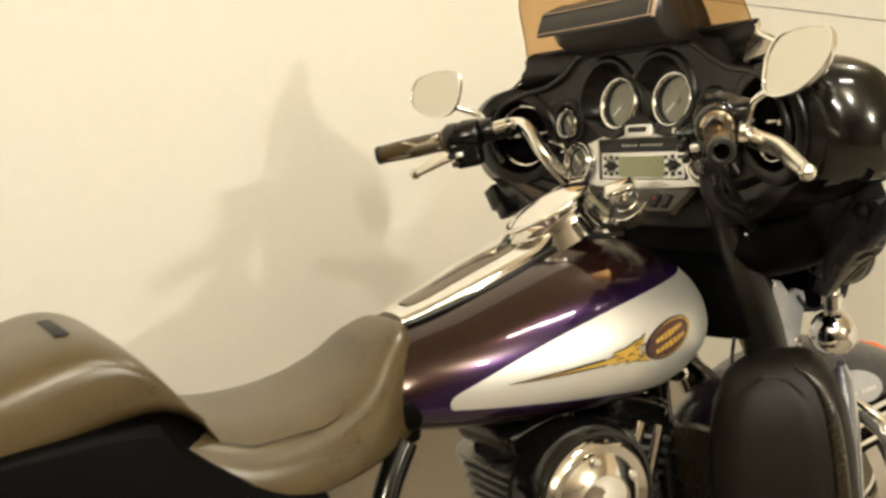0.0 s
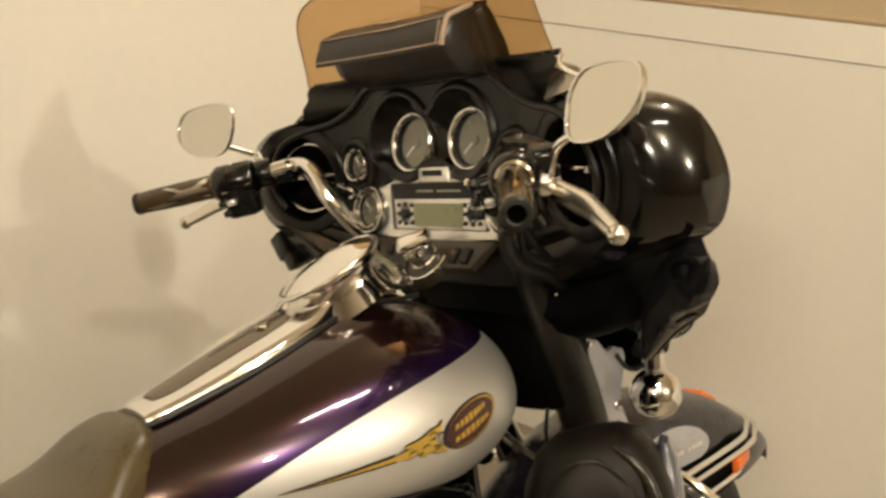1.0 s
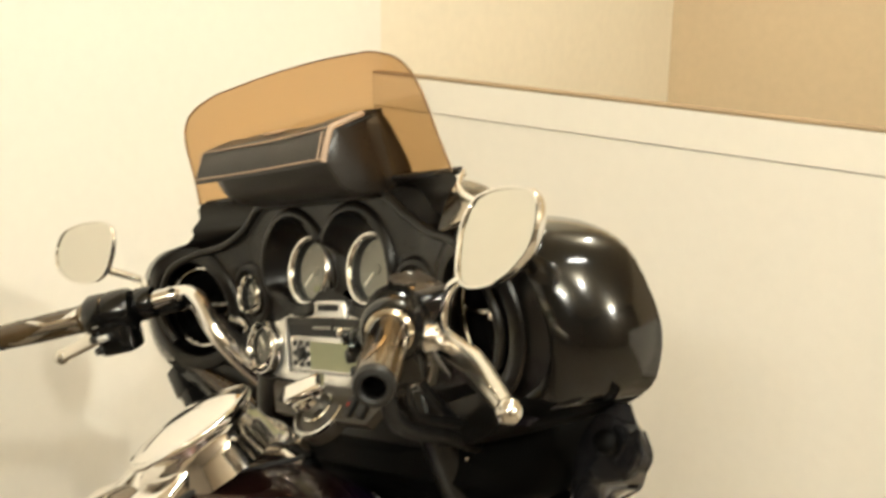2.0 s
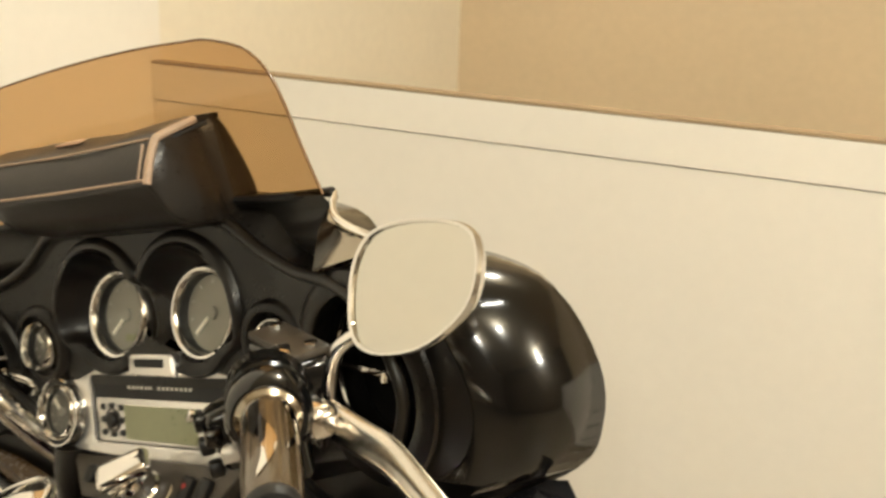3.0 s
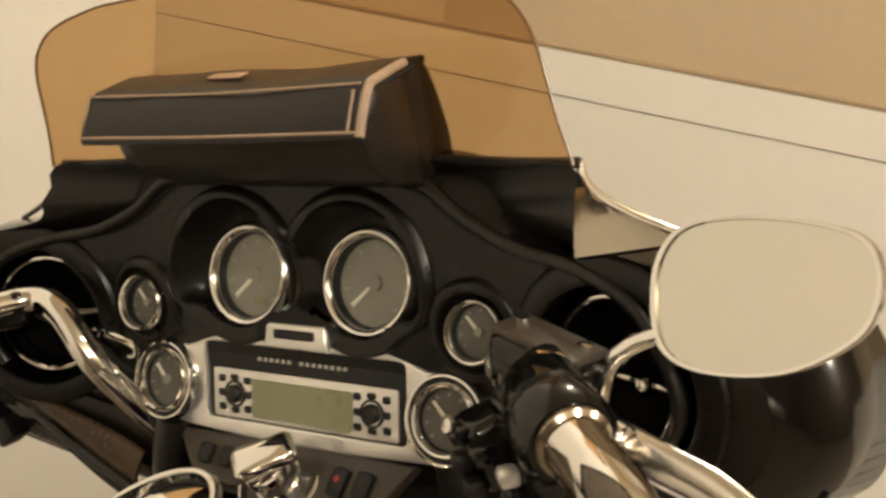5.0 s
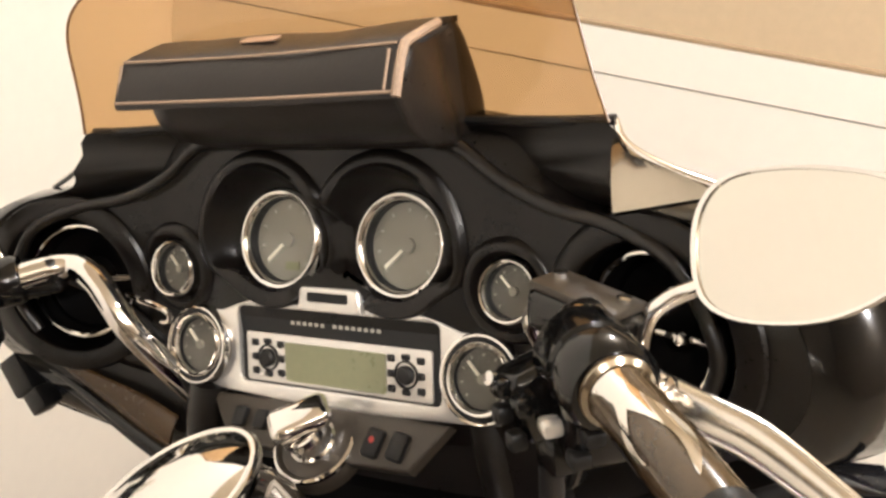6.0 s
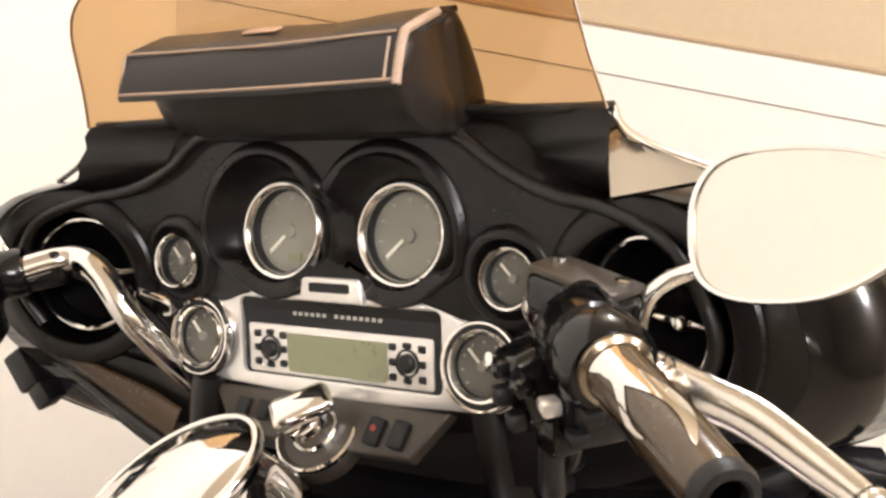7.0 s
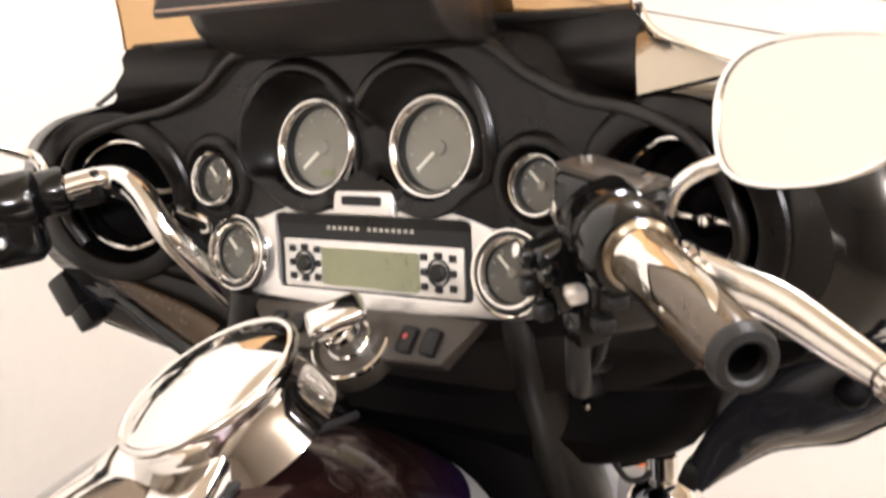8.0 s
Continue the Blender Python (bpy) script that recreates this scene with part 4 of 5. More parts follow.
# filler cover in front of the console
PLACE = STILL
FM = facing((0.008, -0.2165, -0.223), (-0.12, -0.34, 0.93))
cap = part("filler_cover", lathe([(0.067, -0.052), (0.064, -0.042), (0.060, -0.028), (0.0565, -0.013), (0.0585, -0.007), (0.0630, -0.002), (0.0635, 0.002), (0.0620, 0.0050), (0.0600, 0.0055), (0.0588, 0.0042), (0.057, 0.0052), (0.050, 0.0085), (0.04, 0.0125), (0.028, 0.0158), (0.014, 0.018), (0, 0.0185)], FM, 64, 0.98, 1.17), CHROME, bike, "oval domed chrome filler cover", sharp=80)
part("console_neck", tube([(-0.022, -0.165, -0.268), (-0.012, -0.115, -0.282), (-0.004, -0.075, -0.335)], 0, 24, 6, radii=[0.038, 0.033, 0.020]), CHROME, bike, "chrome neck ahead of the filler cover")

part("console_strap", tube([(0.048, -0.112, -0.286), (0.044, -0.173, -0.279), (0.045, -0.23, -0.278), (0.052, -0.30, -0.283)], 0.0035, 8), RUBBER, bike, "thin black strap along the console")

# ignition switch
IG = facing((-0.006, -0.046, -0.255), (0.05, -0.62, 0.79))
ig = part("ignition_switch", lathe([(0.038, -0.02), (0.038, -0.004), (0.036, 0.0), (0.034, 0.001), (0.031, -0.002), (0, -0.002)], IG, 36), BROWN, bike, "ignition switch with chrome lever")
part("chrome_rim", lathe([(0.0375, -0.003), (0.0375, 0.001), (0.0352, 0.002), (0.0347, 0.0)], IG, 36), CHROME, ig)
part("barrel", lathe([(0.021, -0.002), (0.021, 0.004), (0.0190, 0.006), (0.0190, 0.020), (0.0205, 0.022), (0.0195, 0.028), (0, 0.030)], IG, 28), CHROME, ig)
part("switch_lever", box((0.052, 0.030, 0.016), IG @ Matrix.Translation((0.002, 0.004, 0.034)) @ Matrix.Rotation(radians(38), 4, "Z") @ Matrix.Rotation(radians(10), 4, "Y"), 0.0072, 4), CHROME, ig)
for a in (20, 60, 150):
    part("mark", box((0.006, 0.003, 0.0008), IG @ Matrix.Rotation(radians(a), 4, "Z") @ Matrix.Translation((0.03, 0, -0.0012)), 0), WHITE, ig, smooth=False)


# ------------------------------------------------------------------ seat
PLACE = LOWER
SEAT = [(-0.99, 0.145, -0.31), (-0.93, 0.155, -0.335), (-0.88, 0.166, -0.370), (-0.80, 0.175, -0.404), (-0.70, 0.165, -0.410), (-0.62, 0.138, -0.389), (-0.565, 0.104, -0.353), (-0.525, 0.080, -0.343), (-0.495, 0.055, -0.366)]
PAD = [(-1.34, 0.12, -0.325), (-1.30, 0.15, -0.302), (-1.15, 0.165, -0.268), (-1.04, 0.168, -0.244), (-0.985, 0.168, -0.240), (-0.945, 0.167, -0.255), (-0.918, 0.162, -0.282), (-0.90, 0.150, -0.312)]


def seat_ring(y, w, top, n=36):
    out = []
    bot = -0.52
    mid = top - 0.075
    for k in range(n):
        a = 2 * math.pi * k / n
        c, sn = math.cos(a), math.sin(a)
        x = w * math.copysign(abs(c) ** 0.55, c)
        out.append((x, y, mid + (0.075 * abs(sn) ** 0.8 if sn > 0 else -(mid - bot) * abs(sn) ** 0.5)))
    return out


sc = curve([(r[0], r[1], r[2]) for r in SEAT], 6)
seat = part("seat", loft([seat_ring(v.x, v.y, v.z) for v in sc]), SEATSKIN, bike, "worn black leather rider seat", m=BODY)


def pad_ring(y, w, top, n=40):
    """The passenger pad, whose front edge sweeps forward as it comes down its flanks."""
    out = []
    for k in range(n):
        a = 2 * math.pi * k / n
        c, sn = math.cos(a), math.sin(a)
        x = w * math.copysign(abs(c) ** 0.5, c)
        z = top - 0.05 + (0.05 * abs(sn) ** 0.8 if sn > 0 else -0.07 * abs(sn) ** 0.5)
        out.append((x, y + 0.62 * (top - z), z))
    return out


pad = part("passenger_pad", loft([pad_ring(v.x, v.y, v.z) for v in curve([tuple(r) for r in PAD], 6)]), SEATSKIN, bike, "worn black leather passenger pad", m=BODY)
part("pad_slot", box((0.11, 0.018, 0.005), BODY @ Matrix.Translation((0.045, -0.992, -0.2405)) @ Matrix.Rotation(radians(-4), 4, "X"), 0.0025, 2), MATT, pad)
column_rows = [(-0.345, 0, -1.10, 0.158, 0.20), (-0.36, 0, -1.09, 0.168, 0.22), (-0.45, 0, -1.07, 0.172, 0.23), (-0.53, 0, -1.07, 0.165, 0.22)]
rings = []
for z, cx, cy, hx, hy in column_rows:
    rings.append([(cx + hx * math.copysign(abs(math.cos(t)) ** 0.5, math.cos(t)), cy + 0.5 * (-0.345 - z) + hy * math.copysign(abs(math.sin(t)) ** 0.5, math.sin(t)), z) for t in (2 * math.pi * k / 32 for k in range(32))])
part("seat_base", loft(rings), DEEP, bike, "black vinyl seat base", m=BODY)



def seat_line(k, y0, y1, out=0.001):
    pts = []
    for y in np.linspace(y0, y1, 10):
        w = float(np.interp(y, [r[0] for r in SEAT], [r[1] for r in SEAT]))
        t = float(np.interp(y, [r[0] for r in SEAT], [r[2] for r in SEAT]))
        c, sn = math.cos(radians(k)), math.sin(radians(k))
        x = (w + out) * math.copysign(abs(c) ** 0.55, c)
        mid = t - 0.075
        z = mid + (0.075 + out) * abs(sn) ** 0.8 if sn > 0 else mid - (mid + 0.52) * abs(sn) ** 0.5
        pts.append((x, y, z))
    return pts


for side in (1, -1):
    k = 42 if side > 0 else 138
    part("seat_seam", tube(seat_line(k, -0.84, -0.67), 0.0010, 6, 3), LEATHER, seat, m=BODY)
    part("seat_seam", tube(seat_line(24 if side > 0 else 156, -0.68, -0.54), 0.0018, 6, 3), SEATSKIN, seat, m=BODY)

for side in (1, -1):
    part("seat_side_panel", plate([(-1.30, -0.345), (-1.05, -0.345), (-0.985, -0.346), (-0.917, -0.354), (-0.895, -0.39), (-0.856, -0.428), (-0.814, -0.461), (-0.773, -0.486), (-0.72, -0.51), (-0.72, -0.56), (-1.30, -0.56)], BODY @ Matrix.Translation((side * 0.108, 0, 0)) @ Matrix(((0, 0, side, 0), (1, 0, 0, 0), (0, 1, 0, 0), (0, 0, 0, 1))), 0.0705, 0.014), DEEP, seat, "black vinyl lower side")
part("seat_welt", tube([(w_ * math.copysign(abs(math.cos(radians(a))) ** 0.55, math.cos(radians(a))), -0.512 - 0.02 * (1 - abs(math.sin(radians(a)))), -0.432 + 0.075 * abs(math.sin(radians(a))) ** 0.8) for a, w_ in ((4, 0.085), (25, 0.083), (50, 0.078), (75, 0.074), (90, 0.074), (105, 0.074), (130, 0.078), (155, 0.083), (176, 0.085))], 0.004, 8, 4), LEATHER, seat, m=BODY)
part("seat_nose_bracket", box((0.17, 0.07, 0.09), BODY @ Matrix.Translation((0, -0.565, -0.470)), 0.012, 3), DEEP, bike)
# Black sleeve added over the tank's tail, where the gap to the seat is black.
cuff = [tank_ring(y, tank_at(y)[0] + out, tank_at(y)[1] - 0.012, tank_at(y)[2] - out, 48) for y, out in ((-0.64, 0.0015), (-0.60, 0.0015), (-0.57, 0.0015), (-0.555, 0.0012), (-0.545, -0.0005))]
part("tank_tail_sleeve", loft(cuff), DEEP, bike, "added black sleeve over the tail of the tank", m=BODY)

# ------------------------------------------------------------------ below the fairing
def column(rows2, mat, name, label="", m=None, n=28, p=0.55):
    """A body stacked from rounded sections (z, centre x, centre y, half x, half y)."""
    rings = []
    for z, cx, cy, hx, hy in rows2:
        rings.append([(cx + hx * math.copysign(abs(math.cos(t)) ** p, math.cos(t)), cy + hy * math.copysign(abs(math.sin(t)) ** p, math.sin(t)), z) for t in (2 * math.pi * k / n for k in range(n))])
    return part(name, loft(rings), mat, bike, label, m=m)


PLACE = STILL
column([(-0.225, 0, 0.10, 0.25, 0.07), (-0.255, 0, 0.10, 0.275, 0.075), (-0.285, 0, 0.105, 0.285, 0.09), (-0.315, 0, 0.115, 0.28, 0.115), (-0.338, 0, 0.12, 0.27, 0.13), (-0.365, 0, 0.13, 0.25, 0.13), (-0.388, 0, 0.145, 0.20, 0.115), (-0.400, 0, 0.155, 0.15, 0.09)], DEEP, "fairing_chin", "gloss black lower fairing")
column([(-0.36, 0, 0.255, 0.15, 0.06), (-0.44, 0, 0.262, 0.145, 0.06), (-0.49, 0, 0.27, 0.12, 0.05), (-0.51, 0, 0.275, 0.08, 0.03)], DEEP, "headlamp_nacelle", "black headlamp nacelle")
rail = [(-0.424, -0.034, -0.186), (-0.392, -0.036, -0.200), (-0.352, -0.036, -0.222), (-0.300, -0.034, -0.251), (-0.246, -0.032, -0.284), (-0.205, -0.030, -0.305)]
top_ = [(-0.372, -0.050, -0.188), (-0.350, -0.047, -0.203), (-0.318, -0.043, -0.217), (-0.272, -0.037, -0.233), (-0.225, -0.031, -0.250), (-0.190, -0.027, -0.268)]
upper, lower = curve(top_, 5), curve(rail, 5)
rings = []
for q in np.linspace(0, 1, 6):
    row = [a.lerp(b, float(q)) + Vector((0, -0.004, 0)) * math.sin(math.pi * float(q)) for a, b in zip(upper, lower)]
    rings.append(row + [p + Vector((0, 0.004, 0.001)) for p in row[::-1]])
# Brown patch over the lower left fairing holds a warm reflection in its colour.
part("reflection_patch", loft(rings), BROWNGLOSS, bike, "glossy patch tinted for the brown reflection below the instruments", sharp=60)
part("lower_rail", tube(rail, 0.0075, 12, 5), BLACK, bike, "gloss black lower fairing rail")
part("rail_bead", tube([(x, y + 0.002, z - 0.013) for x, y, z in rail], 0.0048, 10, 5), RUBBER, bike)
column([(-0.26, 0, 0.06, 0.15, 0.05), (-0.34, 0, 0.055, 0.155, 0.06), (-0.43, 0, 0.050, 0.157, 0.06), (-0.475, 0, 0.048, 0.157, 0.05), (-0.482, 0, 0.048, 0.15, 0.045)], DEEP, "fork_shroud", "black fork shroud")
for s in (-1, 1):
    PLACE = LOWER
    part("fork_cover", tube([(s * 0.148, 0.004, -0.235), (s * 0.158, 0.004, -0.285), (s * 0.166, 0.024, -0.350), (s * 0.170, 0.045, -0.41), (s * 0.168, 0.070, -0.49), (s * 0.162, 0.098, -0.60)], 0, 20, 5, radii=[0.018, 0.020, 0.026, 0.031, 0.035, 0.036]), LIPBLACK, bike, "satin black fork cover")
    out = [(0.131, -0.417), (0.165, -0.430), (0.186, -0.456), (0.205, -0.452), (0.227, -0.462), (0.231, -0.476), (0.224, -0.496), (0.214, -0.52), (0.207, -0.543), (0.222, -0.585), (0.238, -0.625), (0.26, -0.70), (0.215, -0.70), (0.185, -0.60), (0.169, -0.564), (0.146, -0.487)]
    M = Matrix.Translation((s * 0.132, 0, 0)) @ Matrix(((0, 0, s, 0), (1, 0, 0, 0), (0, 1, 0, 0), (0, 0, 0, 1)))
    fp = part("fork_bracket", plate(out, M, 0.008, 0.0015), CREAMY, bike, "silver painted fork bracket")
    for y, z, r in ((0.14, -0.43, 0.005), (0.196, -0.545, 0.009), (0.192, -0.575, 0.007)):
        part("bolt", lathe([(r, 0.007), (r, 0.012), (r * 0.7, 0.014), (0, 0.014)], M @ Matrix.Translation((y, z, 0)), 12), CHROME, fp)
    part("fork_leg", tube([(s * 0.10, 0.10, -0.45), (s * 0.10, 0.19, -0.65), (s * 0.10, 0.30, -0.95)], 0, 20, 4, radii=[0.028, 0.030, 0.034]), CHROME, bike, "chrome fork leg")
    # turn signal
    sg = facing((s * 0.180, 0.247, -0.537), (0, -1, 0.0))
    ts = part("turn_signal", lathe([(0, 0.042), (0.012, 0.041), (0.024, 0.036), (0.034, 0.026), (0.040, 0.012), (0.0415, -0.002), (0.040, -0.012), (0.037, -0.015)], sg, 32), CHROME, bike, "chrome bullet turn signal")
    part("signal_lens", lathe([(0.037, -0.014), (0.033, -0.022), (0.018, -0.028), (0, -0.03)], sg, 28), ORANGE, ts, "amber lens")
    part("signal_stalk", tube([(s * 0.180, 0.247, -0.50), (s * 0.180, 0.249, -0.475), (s * 0.176, 0.258, -0.445), (s * 0.168, 0.268, -0.40)], 0, 14, 5, radii=[0.014, 0.015, 0.012, 0.012]), CHROME, ts)
    part("stalk_collar", lathe([(0.015, -0.014), (0.018, -0.012), (0.018, 0.012), (0.015, 0.014)], facing((s * 0.180, 0.248, -0.482), (0, 0.05, 1)), 20), CHROME, ts)
    part("signal_wire", tube([(s * 0.176, 0.238, -0.482), (s * 0.166, 0.225, -0.492), (s * 0.152, 0.215, -0.488), (s * 0.143, 0.205, -0.465)], 0.0036, 8), RUBBER, bike)
    PLACE = STILL
    for y, z, r in ((0.028, -0.337, 0.0062), (0.016, -0.320, 0.0040), (0.008, -0.310, 0.0030)):
        part("fork_bolt", lathe([(r, -0.012), (r, 0.006), (r * 0.7, 0.009), (0, 0.0095)], facing((s * 0.184, y, z), (s * 0.7, -0.7, 0.15)), 14), CHROME, bike)
    PLACE = LOWER
    part("hanging_wire", tube([(s * 0.150, 0.03, -0.47), (s * 0.148, 0.02, -0.50), (s * 0.142, 0.02, -0.54), (s * 0.15, 0.03, -0.60)], 0.003, 8), RUBBER, bike)
    # glossy wind deflector
    PLACE = STILL
    ub = [Vector((s * v.x, v.y, v.z)) for v in curve([(0.430, 0.004, -0.230), (0.392, 0.012, -0.238), (0.343, 0.036, -0.268), (0.318, 0.048, -0.288), (0.292, 0.062, -0.312), (0.258, 0.085, -0.355), (0.222, 0.106, -0.412)], 6)]
    lb = [Vector((s * v.x, v.y, v.z)) for v in curve([(0.436, 0.010, -0.256), (0.432, 0.020, -0.278), (0.420, 0.030, -0.294), (0.400, 0.043, -0.312), (0.368, 0.067, -0.340), (0.300, 0.106, -0.378), (0.235, 0.114, -0.430)], 6)]
    if s < 0:
        count = len(lb) - 1
        lb = [v + Vector((-0.030, 0.002, -0.022)) * (1 - i / count) for i, v in enumerate(lb)]
        ub = [v + Vector((-0.014, 0.0, -0.004)) * (1 - i / count) for i, v in enumerate(ub)]
    rings = []
    for q in np.linspace(0, 1, 9):
        rings.append([a.lerp(b, float(q)) + Vector((s * 0.011, -0.013, -0.002)) * math.sin(math.pi * float(q)) for a, b in zip(ub, lb)])
    rings2 = [[p + Vector((-s * 0.002, 0.003, 0.001)) for p in r_] for r_ in rings]
    df = part("wind_deflector", loft([a + b[::-1] for a, b in zip(rings, rings2)], True, True), WING, bike, "smoked grey acrylic wind deflector", sharp=60)
    part("deflector_edge", tube(lb[::3], 0.0016, 8, 3), WING, df)
    if s < 0:
        part("deflector_clip", box((0.038, 0.030, 0.046), Matrix.Translation((-0.452, 0.004, -0.262)) @ Matrix.Rotation(radians(-28), 4, "Y"), 0.005, 2), RUBBER, df, "black rubber clip")
        part("deflector_clip", box((0.030, 0.026, 0.026), Matrix.Translation((-0.428, 0.002, -0.288)) @ Matrix.Rotation(radians(-32), 4, "Y"), 0.004, 2), RUBBER, df, "black rubber clip")
    else:
        part("deflector_knob", lathe([(0.0, 0.010), (0.007, 0.009), (0.0110, 0.006), (0.0120, 0.0), (0.0110, -0.006), (0, -0.008)], facing((0.394, 0.004, -0.268), (0.3, -0.8, 0.5)), 20), DEEP, df, "black rubber knob")
    part("deflector_foot", box((0.020, 0.020, 0.026), Matrix.Translation(ub[-2].lerp(lb[-2], 0.3)) @ Matrix.Rotation(radians(25 * s), 4, "Y"), 0.004, 2), RUBBER, df)
    # passing lamp ahead of the fork
    PLACE = LOWER
    pm = facing((s * 0.180, 0.270, -0.392), (0, -1, 0.05))
    lamp_ = part("passing_lamp", lathe([(0, 0.055), (0.022, 0.053), (0.042, 0.045), (0.056, 0.030), (0.063, 0.010), (0.065, -0.012), (0.063, -0.022)], pm, 36), BLACK, bike, "gloss black passing lamp bowl")
    part("lamp_lens", lathe([(0.062, -0.020), (0.055, -0.027), (0.03, -0.032), (0, -0.033)], pm, 32), CLEAR, lamp_, "clear lamp lens")
    part("lamp_rim", lathe([(0.063, -0.016), (0.067, -0.017), (0.067, -0.024), (0.062, -0.026)], pm, 36), CHROME, lamp_, "chrome lamp rim")
    # lower leg fairing with its vented box
    nn, tt = Vector((s * 0.62, -0.785, 0)), Vector((s * 0.785, 0.62, 0))
    mid_ = Vector((s * 0.270, -0.040, 0))
    rings = []
    PODK = ((-0.480, 0.10), (-0.484, 0.34), (-0.496, 0.56), (-0.518, 0.75), (-0.56, 0.90), (-0.63, 1.0), (-0.75, 1.03), (-0.90, 1.0), (-1.0, 0.85))
    for z, k in PODK:
        rings.append([mid_ + Vector((0, 0, z)) + tt * 0.026 * (1 - k) + tt * 0.108 * k * math.copysign(abs(math.cos(a)) ** 0.62, math.cos(a)) + nn * 0.088 * k * math.copysign(abs(math.sin(a)) ** 0.62, math.sin(a)) for a in (2 * math.pi * q / 36 for q in range(36))])
    pod = part("leg_fairing", loft(rings), PODSKIN, bike, "dark textured lower leg fairing", sharp=60)

    def on_pod(u, z, out):
        """A point on the pod's rear face: u across it, z up."""
        k = float(np.interp(-z, [-q[0] for q in PODK], [q[1] for q in PODK]))
        c = min(abs(u - 0.026 * (1 - k)) / (0.108 * k), 0.999) ** (1 / 0.62)
        return mid_ + Vector((0, 0, z)) + tt * u + nn * (0.088 * k * math.sqrt(1 - c * c) ** 0.62 + out)

    # the lid follows the pod's face, inside a shallow groove
    def lid_grid(grow, out):
        front, back = [], []
        for q in np.linspace(0, 1, 15):
            v = float(q)
            z = -0.505 + grow - 0.40 * v ** 1.6
            wide = min(1.0, (1 - (1 - min(v ** 1.6 * 0.40 / 0.11, 1)) ** 2.4)) ** 0.42
            l, r = -0.006 - (0.072 + grow) * max(wide, 0.2), -0.006 + (0.064 + grow) * max(wide, 0.2)
            row = [l + (r - l) * i / 10 for i in range(11)]
            front.append([on_pod(u, z, out - (0.004 if i in (0, 10) else 0)) for i, u in enumerate(row)])
            back.append([on_pod(u, z, -0.006) for u in row])
        return loft([a + b[::-1] for a, b in zip(front, back)], True, True)

    part("lid_seam", lid_grid(0.0035, 0.0022), RUBBER, pod)
    part("fairing_lid", lid_grid(0.0, 0.0065), PODSKIN, pod, "black storage box lid")
    ridge = [on_pod(0.082 * k, z, 0.001) for z, k in ((-0.492, 0.36), (-0.508, 0.62), (-0.528, 0.80), (-0.57, 0.93), (-0.65, 1.0), (-0.80, 1.02), (-0.95, 0.98))]
    part("glossy_ridge", tube(ridge, 0, 14, 5, radii=[0.004, 0.006, 0.008, 0.010, 0.011, 0.011, 0.011]), RIDGE, pod, "glossy dark corner moulding")
    rings = []
    for z, k in ((-0.515, 0.3), (-0.535, 0.75), (-0.60, 1.0), (-0.78, 1.0), (-0.98, 0.9)):
        c = mid_ + tt * 0.098 - nn * 0.030 + Vector((0, 0, z))
        rings.append([c + nn * 0.052 * k * math.cos(a) + tt * 0.022 * k * math.sin(a) for a in (2 * math.pi * q / 24 for q in range(24))])
    part("leg_shield", loft(rings), GREYPAINT, bike, "grey painted leg shield")
    part("engine_guard", tube([(s * 0.10, 0.13, -0.60), (s * 0.22, 0.13, -0.60), (s * 0.345, 0.115, -0.635), (s * 0.372, 0.11, -0.70), (s * 0.372, 0.10, -0.86), (s * 0.30, 0.09, -1.03), (s * 0.12, 0.08, -1.08)], 0.016, 14), CHROME, bike, "chrome engine guard bar")

# ------------------------------------------------------------------ front wheel and fender
WC = Vector((0, 0.335, -1.021))
CROWN = [(-0.10, -0.88), (-0.07, -0.79), (0.0, -0.70), (0.07, -0.668), (0.145, -0.632), (0.23, -0.608), (0.32, -0.599), (0.40, -0.605), (0.50, -0.632), (0.608, -0.676), (0.68, -0.722), (0.745, -0.776), (0.79, -0.83), (0.815, -0.875)]
SIDE = [(0, 0), (0.35, 0.004), (0.62, 0.016), (0.82, 0.036), (0.94, 0.062), (1.0, 0.095), (1.005, 0.13), (1.0, 0.165)]


def fender_half(y):
    return 0.10 * math.sqrt(max(1 - (max(y - 0.56, 0) / 0.275) ** 2, 0.02))


def fender_x(y, z):
    """The half width of the fender at a place on its side."""
    drop = float(np.interp(y, [c[0] for c in CROWN], [c[1] for c in CROWN])) - z
    return fender_half(y) * float(np.interp(drop, [d for _, d in SIDE], [q for q, _ in SIDE]))


